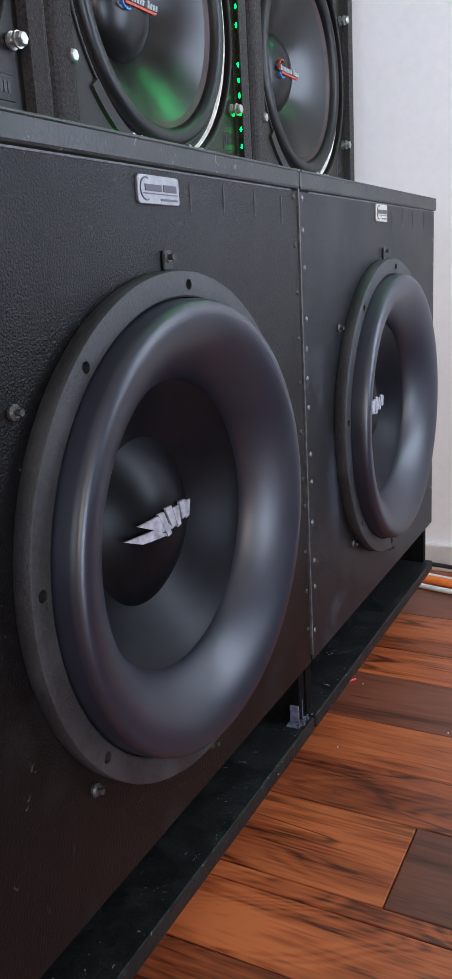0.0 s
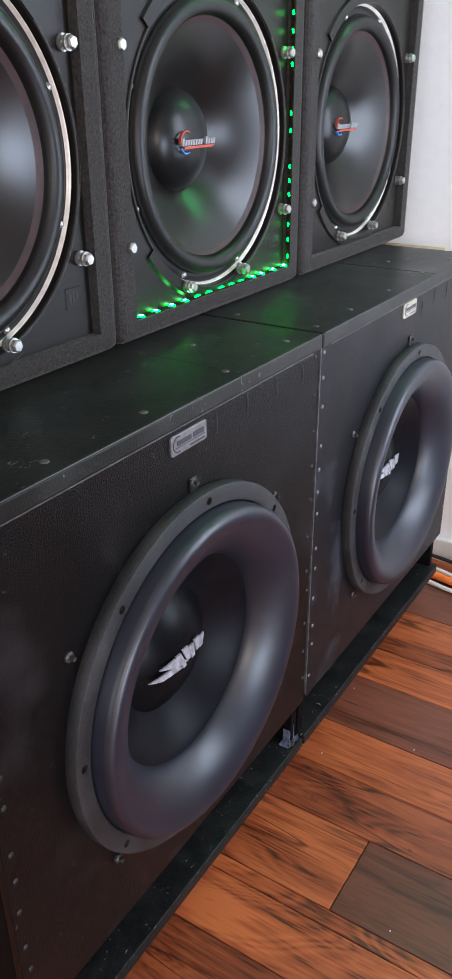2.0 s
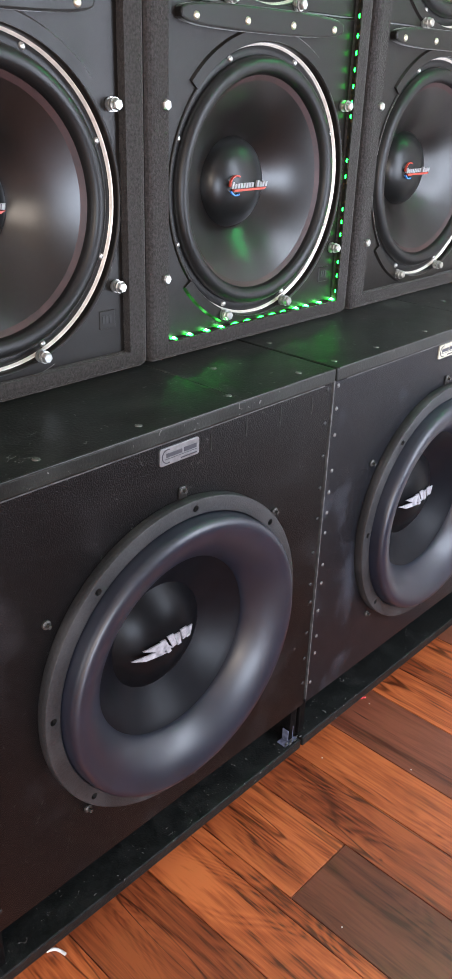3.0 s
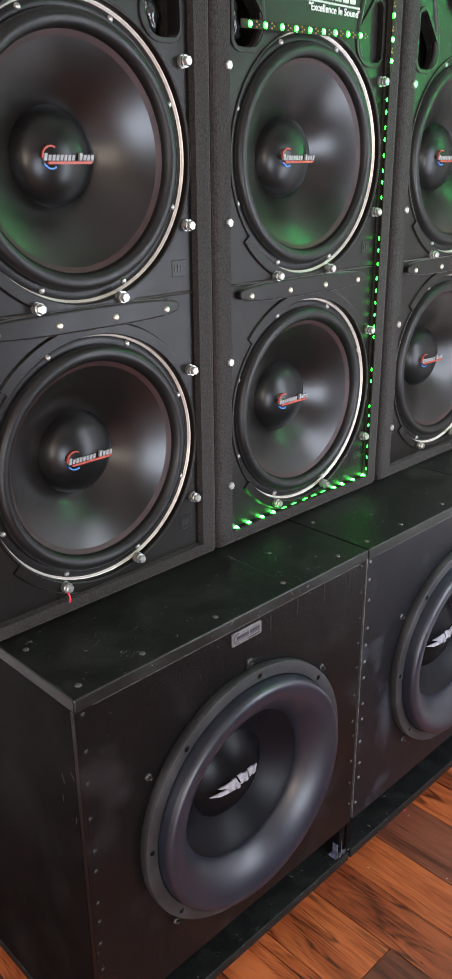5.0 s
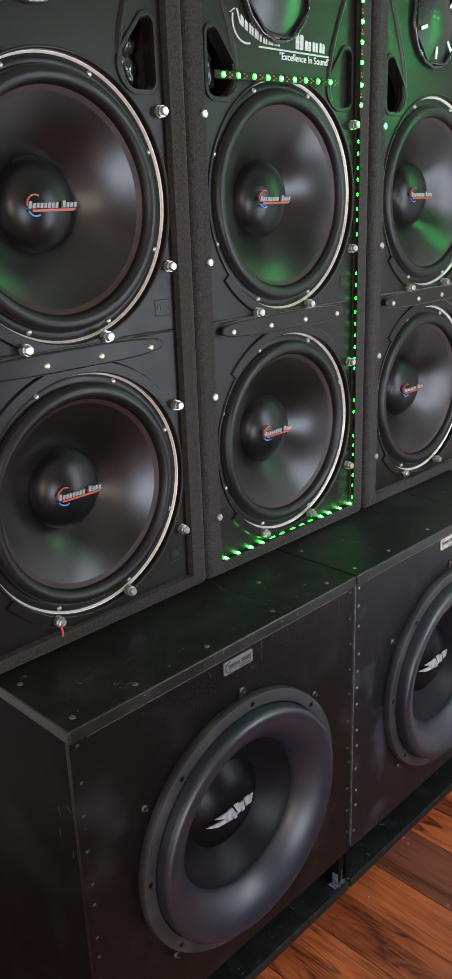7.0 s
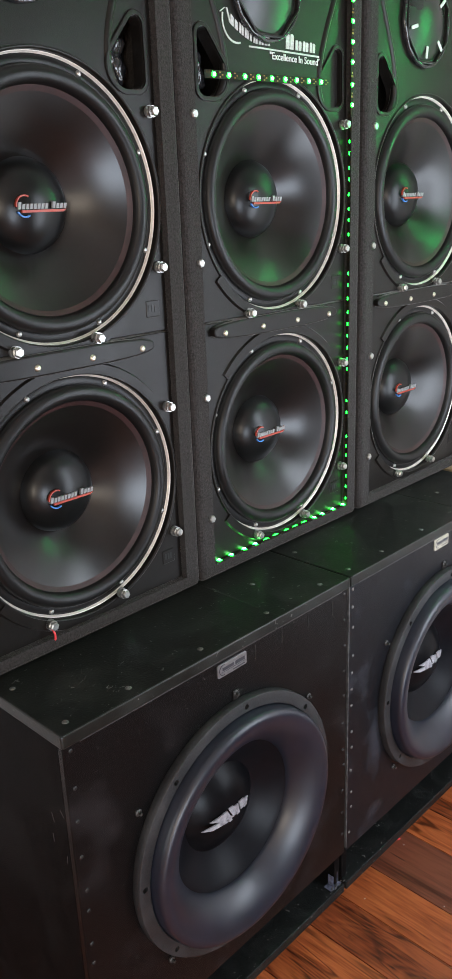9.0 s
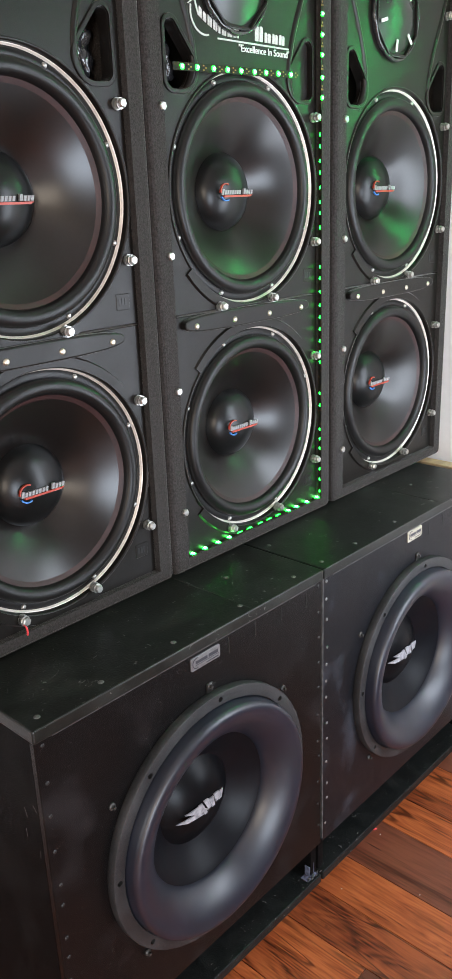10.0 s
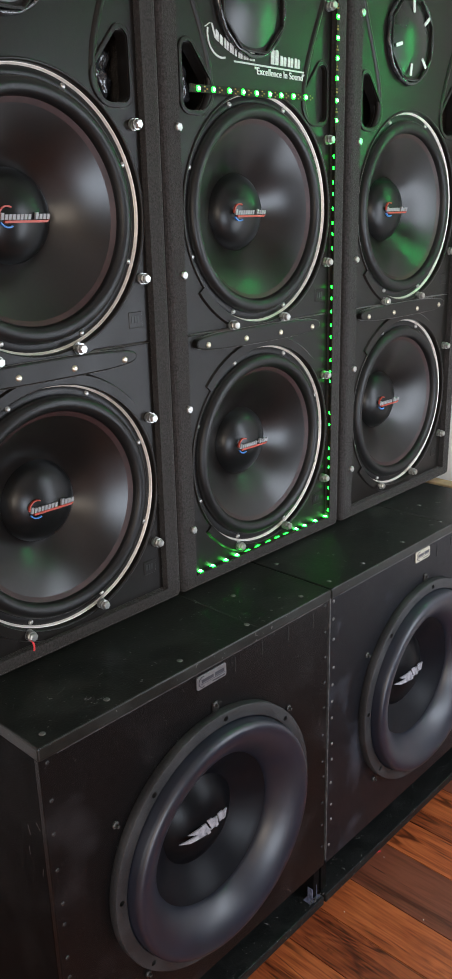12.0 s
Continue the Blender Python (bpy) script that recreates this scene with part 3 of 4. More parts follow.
    tab.matrix_basis = pose(cx, 0, cz, 0, 1.5, 0)
    # screws along both sides of the baffle
    first = None
    rng = random.Random(int(cx * 1000) + 7)
    for sx in (x0 + 0.012, x1 - 0.010):
        z = 0.785
        while z > 0.20:
            m = pose(sx + rng.uniform(-0.003, 0.003), 0, z, 0, rng.uniform(0, 90), 0)
            if first is None:
                first = part("screw", pan_screw(bmesh.new(), 0.0036, 0.0015), PAINTED if x0 < -0.1 else SCREW, b, smooth=True)
                first.matrix_basis = m
            else:
                share("screw", first, m, b)
            z -= rng.choice((0.038, 0.045, 0.056, 0.063))
    part("lid_joint", slab(x0 + 0.4545, x0 + 0.4565, 0.0, SUB_DEPTH - 0.01, SUB_TOP - 0.001, SUB_TOP + 0.0004), LIDEDGE, b, "faint filled joint line")
    # screws on the lid
    lid_screw = None
    for sx, sy in ((x0 + 0.024, 0.022), (x0 + 0.138, 0.022), (x0 + 0.288, 0.022), (x0 + 0.45, 0.023), (x0 + 0.60, 0.022), (x0 + 0.022, 0.154), (x0 + 0.52, 0.12)):
        m = pose(sx, sy, SUB_TOP, -90, 0, 0)
        if lid_screw is None:
            lid_screw = part("lid_screw", pan_screw(bmesh.new(), 0.0050, 0.0012), SCREW, b, "pale screw head", smooth=True)
            lid_screw.matrix_basis = m
        else:
            share("lid_screw", lid_screw, m, b)
    # pale scratches on the lid's corner and down the front edge of the side
    scratch = None
    for k in range(14):
        if k < 10:
            m = pose(x0 + rng.uniform(0.03, 0.14), rng.uniform(0.03, 0.13), SUB_TOP, 0, 0, rng.uniform(20, 60)) @ Matrix.Diagonal((rng.uniform(0.3, 1.3), 1, 1, 1))
        else:
            m = pose(x0 + 0.001, rng.uniform(0.016, 0.06), rng.uniform(0.55, 0.75), 0, -90, 0) @ Matrix.Rotation(radians(rng.uniform(-50, 50)), 4, "Z") @ Matrix.Diagonal((rng.uniform(0.5, 2.6), 1, 1, 1))
        if scratch is None:
            scratch = part("scratch", slab(-0.005, 0.005, -0.0006, 0.0006, -0.0005, 0.0003), SCUFF, b, "pale scratch")
            scratch.matrix_basis = m
        else:
            share("scratch", scratch, m, b)
    # paint runs below the lid
    run = None
    for k in range(4):
        m = pose(x0 + 0.40 + k * 0.068 + rng.uniform(-0.008, 0.008), 0, 0.770 + rng.uniform(-0.006, 0.006))
        if run is None:
            bm = bmesh.new()
            bmesh.ops.create_uvsphere(bm, u_segments=10, v_segments=8, radius=1.0, matrix=Matrix.Diagonal((0.0016, 0.0012, 0.016, 1)))
            run = part("paint_run", bm, TOPPAINT, b, smooth=True)
            run.matrix_basis = m
        else:
            share("paint_run", run, m, b)
    return b


sub_box(-0.660, -0.002, -0.325, 0.466, (-0.359, 0.7625, 0.069, 0.024), PLATE, "satin silver maker's plate",
                   "large black painted subwoofer box, scuffed, standing on the floor", PAINT)
far_sub = sub_box(0.004, 0.690, 0.350, 0.469, (0.311, 0.7655, 0.058, 0.0255), CREAMPLATE, "cream maker's plate",
                  "dusty black painted subwoofer box in the corner, paint lightened for light off the white wall", DUSTYLITPAINT)
# worn pale line down the edge where the two fronts meet
tagged(part("edge_strip", slab(0.0005, 0.0035, -0.0015, 0.004, BAFFLE_LOW + 0.01, SUB_TOP - 0.02, 0.0005), EDGE, far_sub), "chipped pale edge line")


# ---- upper cabinets ----
CAB_W, CAB_H, CAB_D, RIM, RIM_LOW = 0.498, 1.22, 0.50, 0.037, 0.028
CAB_Y, BAFFLE_IN = 0.190, 0.013      # front of the rim; how far the baffle lies behind it
Z_LOW, Z_UP = 1.053 - SUB_TOP, 1.500 - SUB_TOP
SPLIT = 1.296 - SUB_TOP
HORN_X, HORN_Z = -0.024, 1.838 - SUB_TOP


def port_outline(side, grow=0.0):
    """A teardrop port: straight on its outer side, bulging inwards at its foot. side: -1 or 1."""
    lobes = ((0.178, 1.747, 0.0125), (0.158, 1.692, 0.0325), (0.176, 1.675, 0.0150))
    swell = [(cx + (r + grow) * math.cos(2 * math.pi * i / 32), cz + (r + grow) * math.sin(2 * math.pi * i / 32)) for cx, cz, r in lobes for i in range(32)]
    # the hull of the three lobes, walked round anticlockwise
    hull = []
    for turn in (sorted(swell), sorted(swell, reverse=True)):
        chain = []
        for p in turn:
            while len(chain) > 1 and (chain[-1][0] - chain[-2][0]) * (p[1] - chain[-2][1]) <= (chain[-1][1] - chain[-2][1]) * (p[0] - chain[-2][0]):
                chain.pop()
            chain.append(p)
        hull += chain[:-1]
    pts = [(side * x, z - SUB_TOP) for x, z in hull]
    return pts if side > 0 else pts[::-1]


def driver15(cab, z):
    """A 15 inch driver sunk into the baffle: bright rim, gasket, roll, cone, dome and screws."""
    yb = BAFFLE_IN
    d = part("driver", turned([(0.1925, yb + 0.014), (0.160, yb + 0.014), (0.150, yb + 0.05), (0.09, yb + 0.12), (0.07, yb + 0.12)], segs=72), PLASTIC, cab, smooth=True)
    d.location, d.scale = (0.004, 0, z), (1.02, 1, 1.02)
    lip = [(0.2005, yb + 0.001), (0.2000, yb - 0.0025), (0.1985, yb - 0.0030), (0.1965, yb - 0.0022), (0.1955, yb + 0.0), (0.1955, yb + 0.005)]
    part("rim_lip", turned(lip, segs=120), PLASTIC, d, smooth=True)
    ring = [(0.1953, yb + 0.0078), (0.1948, yb + 0.0076), (0.1938, yb + 0.0106), (0.1920, yb + 0.0123)]
    part("trim_ring", turned(ring, segs=120), SILVER, d, "bright aluminium trim ring", smooth=True)
    part("gasket", turned([(0.1922, yb + 0.0135), (0.1900, yb + 0.0115), (0.180, yb + 0.0105), (0.178, yb + 0.012)], segs=96), SURROUND, d, smooth=True)
    roll = [(0.180, yb + 0.010)]
    for i in range(13):
        t = math.pi * i / 12
        roll.append((0.1672 + 0.0126 * math.cos(t), yb + 0.009 - 0.0125 * math.sin(t)))
    roll += [(0.1535, yb + 0.012)]
    part("surround", turned(roll, segs=96), SURROUND, d, smooth=True)
    part("cone_edge", turned([(0.1550, yb + 0.0100), (0.1475, yb + 0.0145), (0.1460, yb + 0.0156)], segs=96), REDEDGE, d, "dull red glue ring", smooth=True)
    part("cone", turned([(0.1466, yb + 0.0151), (0.12, yb + 0.030), (0.095, yb + 0.048), (0.07, yb + 0.069), (0.05, yb + 0.084)], segs=96), CONE, d, smooth=True)
    part("dust_cap", turned([(0.0, yb + 0.034), (0.0214, yb + 0.036), (0.0428, yb + 0.0435), (0.0556, yb + 0.0515), (0.0642, yb + 0.0605), (0.0690, yb + 0.0725)], segs=64), DOME, d, smooth=True)
    # plain shapes in the colours of the maker's mark
    ye = yb + 0.0325
    bm = bmesh.new()
    lathe(bm, [(0.0130, ye), (0.0150, ye), (0.0150, ye + 0.004), (0.0130, ye + 0.004)], segs=20, cx=-0.024, cz=0.0, start=60, end=185, closed=True)
    prism(bm, [(-0.030, -0.0092), (0.040, -0.0092), (0.046, -0.0058), (-0.030, -0.0058)], ye - 0.0004, ye + 0.004)
    part("emblem_red", bm, RED, d, "red arc and bar")
    bm = bmesh.new()
    lathe(bm, [(0.0130, ye), (0.0150, ye), (0.0150, ye + 0.004), (0.0130, ye + 0.004)], segs=20, cx=-0.024, cz=-0.001, start=210, end=300, closed=True)
    part("emblem_blue", bm, BLUE, d, "blue arc")
    bars = {}
    for k in range(13):
        if k == 8:
            continue
        tall = k in (0, 9)
        if tall not in bars:
            hgt = 0.0095 if tall else 0.0072
            bars[tall] = part("emblem_bar", prism(bmesh.new(), [(0, 0), (0.0047, 0), (0.0065, hgt), (0.0018, hgt)], -0.0012, 0.003), GREYPRINT, d, "white slanted bar")
            bars[tall].location = (-0.037 + 0.0064 * k, ye, -0.0046)
        else:
            share("emblem_bar", bars[tall], pose(-0.037 + 0.0064 * k, ye, -0.0046), d)
    first = None
    for k in range(8):
        a = radians(22.5 + 45 * k)
        m = pose(0.186 * math.cos(a), yb + 0.0115, 0.186 * math.sin(a))
        if first is None:
            first = part("screw", pan_screw(bmesh.new(), 0.0046, 0.0045), STEEL, d, smooth=True)
            first.matrix_basis = m
        else:
            share("screw", first, m, d)
    return d


def claw(z, flip):
    """A raised crescent of the moulding that grips the driver's rim, below (or above) it."""
    bm = bmesh.new()
    a0, a1 = (218, 292) if not flip else (42, 138)
    lathe(bm, [(0.2015, BAFFLE_IN - 0.004), (0.217, BAFFLE_IN - 0.004), (0.220, BAFFLE_IN), (0.220, BAFFLE_IN + 0.002), (0.2015, BAFFLE_IN + 0.002)], segs=30, cx=0.004, cz=z, start=a0, end=a1, closed=True)
    return bm


def cabinet(x, label):
    """A tall carpeted cabinet with two 15 inch drivers, a horn and two ports."""
    c = thing("speaker_cabinet", pose(x, CAB_Y, SUB_TOP), label, "loudspeaker", "carpeted cabinets on the subwoofers")
    h = CAB_W / 2 - 0.002
    body = carve(slab(-h, h, 0, CAB_D, 0.001, CAB_H, 0.013, 4), [slab(-h + RIM, h - RIM, -0.05, CAB_D - 0.02, RIM_LOW, CAB_H - RIM)])
    part("body", body, CARPET, c, "charcoal carpet covering")
    w = h - RIM + 0.0005
    y0, y1 = BAFFLE_IN, BAFFLE_IN + 0.022

    def disc(z, r):
        return lathe(bmesh.new(), [(0, -0.1), (r, -0.1), (r, 0.2), (0, 0.2)], segs=96, cx=0.004, cz=z)

    low = carve(slab(-w, w, y0, y1, RIM_LOW - 0.0005, SPLIT - 0.0015, 0.0012, 1), [disc(Z_LOW, 0.2012)])
    part("baffle", low, PLASTIC, c, "lower moulded black baffle")
    cuts = [disc(Z_UP, 0.2012)] + [prism(bmesh.new(), port_outline(s), -0.1, 0.2) for s in (-1, 1)] + [lathe(bmesh.new(), [(0, -0.1), (0.0845, -0.1), (0.0845, 0.2), (0, 0.2)], segs=64, cx=HORN_X, cz=HORN_Z)]
    top = carve(slab(-w, w, y0, y1, SPLIT + 0.0015, CAB_H - RIM + 0.0005, 0.0012, 1), cuts)
    part("baffle", top, PLASTIC, c, "upper moulded black baffle with ports")
    part("backing", slab(-w, w, y1 + 0.13, y1 + 0.135, RIM_LOW, CAB_H - RIM), DARK, c)
    for s in (-1, 1):
        ring = carve(prism(bmesh.new(), port_outline(s, 0.008), y0 - 0.0035, y0 + 0.002, 0.002), [prism(bmesh.new(), port_outline(s, 0.001), -0.1, 0.2)])
        part("port_lip", ring, PLASTIC, c)
        bm = bmesh.new()
        bmesh.ops.create_icosphere(bm, subdivisions=4, radius=1.0)
        for v in bm.verts:
            n = noise.noise(v.co * 2.3 + Vector((s * 5, 0, 0))) * 0.5 + noise.noise(v.co * 6) * 0.25
            v.co = Vector((s * 0.163 + v.co.x * 0.022 * (1 + n), y1 + 0.022 + v.co.y * 0.016 * (1 + n), 1.702 - SUB_TOP + v.co.z * 0.050 * (1 + n * 0.5)))
        part("wadding", bm, WADDING, c, "crumpled glossy black film", smooth=True)
        # ridge of the waveguide that runs up from the port
        pts = []
        for i in range(19):
            k = i / 18
            if k < 0.22:
                q = k / 0.22
                x, z = 0.150 - 0.026 * math.sin(q * math.pi / 2), 1.646 + 0.052 * q
            else:
                q = (k - 0.22) / 0.78
                x, z = 0.124 + 0.076 * q * q * (3 - 2 * q), 1.698 + 0.25 * q
            pts.append((s * x, y0 + 0.0035 + 0.004 * (2 * k - 1) ** 4, z - SUB_TOP))
        tube("waveguide_ridge", pts, 0.0075, PLASTIC, c)
    # compression horn bedded in a lumpy black ring, with an eight-sided frame and a glossy dome
    hy = BAFFLE_IN
    bed = lathe(bmesh.new(), [(0.0850, hy + 0.002), (0.0880, hy - 0.003), (0.0875, hy - 0.008), (0.0850, hy - 0.0105), (0.0820, hy - 0.0095), (0.0810, hy - 0.003)], segs=72)
    for v in bed.verts:
        n = noise.noise(v.co * 55) * 0.0022
        v.co += Vector((v.co.x, 0, v.co.z)).normalized() * n + Vector((0, n, 0))
    horn = part("horn", bed, WADDING, c, "lumpy black sealant ring", smooth=True)
    horn.location = (HORN_X, 0, HORN_Z)
    frame_ring = lathe(bmesh.new(), [(0.0850, hy - 0.004), (0.0845, hy - 0.0115), (0.0825, hy - 0.0125), (0.0805, hy - 0.0115), (0.0795, hy - 0.0060), (0.0, hy - 0.0045)], segs=8)
    fr = part("horn_frame", frame_ring, PLASTIC, horn, "eight-sided black plastic frame")
    fr.matrix_basis = pose(0, 0, 0, 0, 22.5, 0)
    part("dome", turned([(0.0, hy - 0.0200), (0.015, hy - 0.0194), (0.03, hy - 0.0176), (0.045, hy - 0.0146), (0.058, hy - 0.0110), (0.068, hy - 0.0078), (0.073, hy - 0.0058)], segs=48), GLOSS, horn, smooth=True)
    for z in (Z_LOW, Z_UP):
        driver15(c, z)
        part("clamp", claw(z, False).copy(), PLASTIC, c)
    part("clamp", claw(Z_LOW, True), PLASTIC, c)
    # long bar over the joint of the two baffles
    bar = []
    for i in range(40):
        a = 2 * math.pi * i / 40
        bar.append((-0.010 + 0.178 * math.copysign(abs(math.cos(a)) ** 0.7, math.cos(a)), 1.279 - SUB_TOP + 0.0165 * math.copysign(abs(math.sin(a)) ** 0.6, math.sin(a))))
    part("joint_bar", prism(bmesh.new(), bar[::-1], y0 - 0.013, y0 + 0.001, 0.003), PLASTIC, c)
    first = None
    for bx in (-0.160, -0.059, 0.041, 0.141):
        m = pose(bx, y0 - 0.013, 1.276 - SUB_TOP)
        if first is None:
            first = part("bar_screw", pan_screw(bmesh.new(), 0.0055, 0.003), BRASS, c, "brassy screw", smooth=True)
            first.matrix_basis = m
        else:
            share("bar_screw", first, m, c)
    # hexagon bolts down both sides and under the drivers
    first = None
    spots = [(sx, z) for sx in (-0.216, 0.195) for z in (0.940, 1.169, 1.400, 1.630, 1.86)]
    spots += [(-0.082, 0.865), (0.065, 0.866), (-0.088, 1.303), (0.058, 1.304)]
    for k, (bx, z) in enumerate(spots):
        m = pose(bx, y0 - 0.001, z - SUB_TOP, 0, (k * 23) % 60, 0)
        if first is None:
            first = part("bolt", hex_bolt(bmesh.new(), 0.0075, 0.016, 0.0090), STEEL, c, "zinc-plated hexagon bolt")
            first.matrix_basis = m
        else:
            share("bolt", first, m, c)
    # small square maker's marks
    for z in (1.335, 0.895):
        mark = part("maker_mark", slab(0.165, 0.193, y0 - 0.0012, y0 + 0.001, z - SUB_TOP - 0.013, z - SUB_TOP + 0.013, 0.0008, 1), PLASTIC, c)
        bm = bmesh.new()
        for k in range(3):
            box(bm, 0.170 + 0.006 * k, 0.174 + 0.006 * k, y0 - 0.0018, y0 - 0.001, z - SUB_TOP - 0.005, z - SUB_TOP + 0.006)
        part("mark_print", bm, PAINTED, mark)
    return c


CAB_X = (-0.450, 0.045, 0.549)
mid_cab = cabinet(CAB_X[1], "tall charcoal carpeted loudspeaker with green lit edges and white lettering")
left_cab = copy_thing(mid_cab, pose(CAB_X[0], CAB_Y, SUB_TOP))
tagged(left_cab, "tall charcoal carpeted two-driver loudspeaker without lamps")
right_cab = copy_thing(mid_cab, pose(CAB_X[2], CAB_Y, SUB_TOP))
tagged(right_cab, "tall charcoal carpeted loudspeaker washed in green light by the wall")


# the lit cabinet's port by the side strip is blanked with a shiny dark plate
part("port_blank", prism(bmesh.new(), port_outline(1, 0.0005), BAFFLE_IN + 0.007, BAFFLE_IN + 0.011), PLASTIC, mid_cab, "dark blanking plate in the port")

# a bit of red wire caught under the lowest bolt
tag = tube("red_wire_end", [(-0.086, BAFFLE_IN - 0.012, 0.862 - SUB_TOP), (-0.082, BAFFLE_IN - 0.018, 0.854 - SUB_TOP), (-0.084, BAFFLE_IN - 0.016, 0.842 - SUB_TOP)], 0.0016, REDWIRE, left_cab)
tagged(tag, "short red wire end")


# pale tabs at the corners of the horn frame, bright in the green light
for a in (38, -46, 96, 196, 262):
    tab = part("horn_tab", slab(-0.012, 0.012, -0.0015, 0.0015, -0.0035, 0.0035, 0.001, 1), PALE, right_cab, "pale plastic tab")
    tab.matrix_basis = pose(HORN_X + 0.060 * math.cos(radians(a)), BAFFLE_IN - 0.0145, HORN_Z + 0.060 * math.sin(radians(a)), 0, -a, 0)


def lettering(cab):
    """Plain white bars for the maker's name, and the motto under it."""
    y = BAFFLE_IN - 0.0012
    bm = bmesh.new()
    base = 1.747 - SUB_TOP

    def rise(x):
        return 0.035 * max(0.0, (-x - 0.045) / 0.085) ** 1.5

    def block(x, w, hgt, top=0.75):
        z0, z1 = base + rise(x), base + rise(x + w)
        prism(bm, [(x, z0), (x + w, z1), (x + w + 0.001, z1 + hgt * 0.85), (x + w * 0.85, z1 + hgt), (x + w * (1 - top), z0 + hgt), (x + 0.0005, z0 + hgt * 0.8)], y, y + 0.002)

    for foot, head in ((-0.136, -0.124), (-0.112, -0.120)):
        z0 = base + rise(foot)
        prism(bm, [(foot, z0), (foot + 0.0032, z0), (head + 0.0032, base + 0.046), (head, base + 0.046)], y, y + 0.002)
    x = -0.110
    for w in (0.017, 0.010, 0.009, 0.005, 0.010, 0.012, 0.013):
        for k in range(2 if w > 0.006 else 1):
            block(x + k * w * 0.58, w * 0.40 if w > 0.006 else w * 0.8, 0.0150 - 0.0015 * k)
        x += w + 0.0035
    x = 0.030
    for w, hgt in ((0.021, 0.025), (0.017, 0.016), (0.015, 0.016), (0.015, 0.016)):
        for k in range(2):
            block(x + k * w * 0.55, w * 0.43, hgt - 0.001 * k)
        x += w + 0.0045
    steps = 16
    under = [(-0.066 + 0.190 * i / steps, base - 0.0065) for i in range(steps + 1)]
    prism(bm, under + [(px, pz + 0.0026) for px, pz in reversed(under)], y, y + 0.002)
    lathe(bm, [(0.0315, y), (0.0345, y), (0.0345, y + 0.002), (0.0315, y + 0.002)], segs=28, cx=-0.096, cz=base + 0.030, start=165, end=285, closed=True)
    part("lettering", bm, LETTER, cab, "white printed bars with an underline")
    text = bpy.data.curves.new("motto", "FONT")
    text.body, text.size, text.extrude, text.align_x = "\"Excellence In Sound\"", 0.0160, 0.0006, "RIGHT"
    text.materials.append(WHITE)
    ob = new("motto", text)
    ob.parent = cab
    ob.matrix_basis = pose(0.126, y, 1.7272 - SUB_TOP, 90, 0, 0)


lettering(mid_cab)


# ---- green lamp strips ----
def lamp_mesh(half, half_across):
    """A small rounded lamp."""
    bm = bmesh.new()
    bmesh.ops.create_cone(bm, cap_ends=True, segments=4, radius1=1.25, radius2=1.0, depth=0.0016, matrix=Matrix.Translation((0, 0, 0.0016)) @ Matrix.Rotation(radians(45), 4, "Z"))
    bmesh.ops.bevel(bm, geom=[e for e in bm.edges if abs(e.verts[0].co.z - e.verts[1].co.z) > 0.001], offset=0.35, segments=2, profile=0.5, affect="EDGES")
    outer = set(bm.faces)
    bmesh.ops.create_cone(bm, cap_ends=True, segments=10, radius1=0.5, radius2=0.4, depth=0.0008, matrix=Matrix.Translation((0, 0, 0.0028)))
    for f in bm.faces:
        f.material_index = 0 if f in outer else 1
    bmesh.ops.scale(bm, vec=(half, half_across, 1), verts=bm.verts)
    return bm


def led_strip(label, points_along, gap, facing, width=0.008, bright=None, size=0.0025, lamp=None, pads=False):
    """A tape with small lamps. points_along: start and end; facing: the way the lamps look."""
    a, b = (Vector(p) for p in points_along)
    n = Vector(facing)
    along = (b - a).normalized()
    side = along.cross(n)
    m = Matrix((along, side, n)).transposed().to_4x4()
    m.translation = a
    s = thing("led_strip", m, label, "led strip", "green led strips")
    length = (b - a).length
    part("tape", slab(-0.004, length + 0.004, -width / 2, width / 2, 0.0, 0.0008), TAPE, s)
    if bright is not None:
        part("wire", slab(0.0, length, 0.0018, 0.0030, 0.0008, 0.0018), TAPE, s, "thin wire")
    lit, dim, pad = None, None, None
    x = gap / 2
    rng = random.Random(11)
    while x < length:
        x += rng.uniform(-0.15, 0.15) * gap
        full = bright is None or bright(x / length)
        if not full and rng.random() < 0.15:
            x += gap
            continue
        src = lit if full else dim
        if src is None:
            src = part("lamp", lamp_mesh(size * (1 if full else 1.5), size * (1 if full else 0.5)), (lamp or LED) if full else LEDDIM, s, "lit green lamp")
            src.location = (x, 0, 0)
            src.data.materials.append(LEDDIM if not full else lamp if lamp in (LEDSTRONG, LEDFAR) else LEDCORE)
            if full:
                lit = src
            else:
                dim = src
        else:
            share("lamp", src, pose(x, 0, 0), s)
        if pads:
            for px, py in ((0.42, 0.27), (0.42, -0.27), (0.58, 0.0)):
                if pad is None:
                    pad = part("pad", slab(-0.0016, 0.0016, -0.0010, 0.0010, 0.0006, 0.0012), COPPER, s, "copper solder pad")
                    pad.location = (x + px * gap, py * width, 0)
                else:
                    share("pad", pad, pose(x + px * gap, py * width, 0), s)
        x += gap
    return s


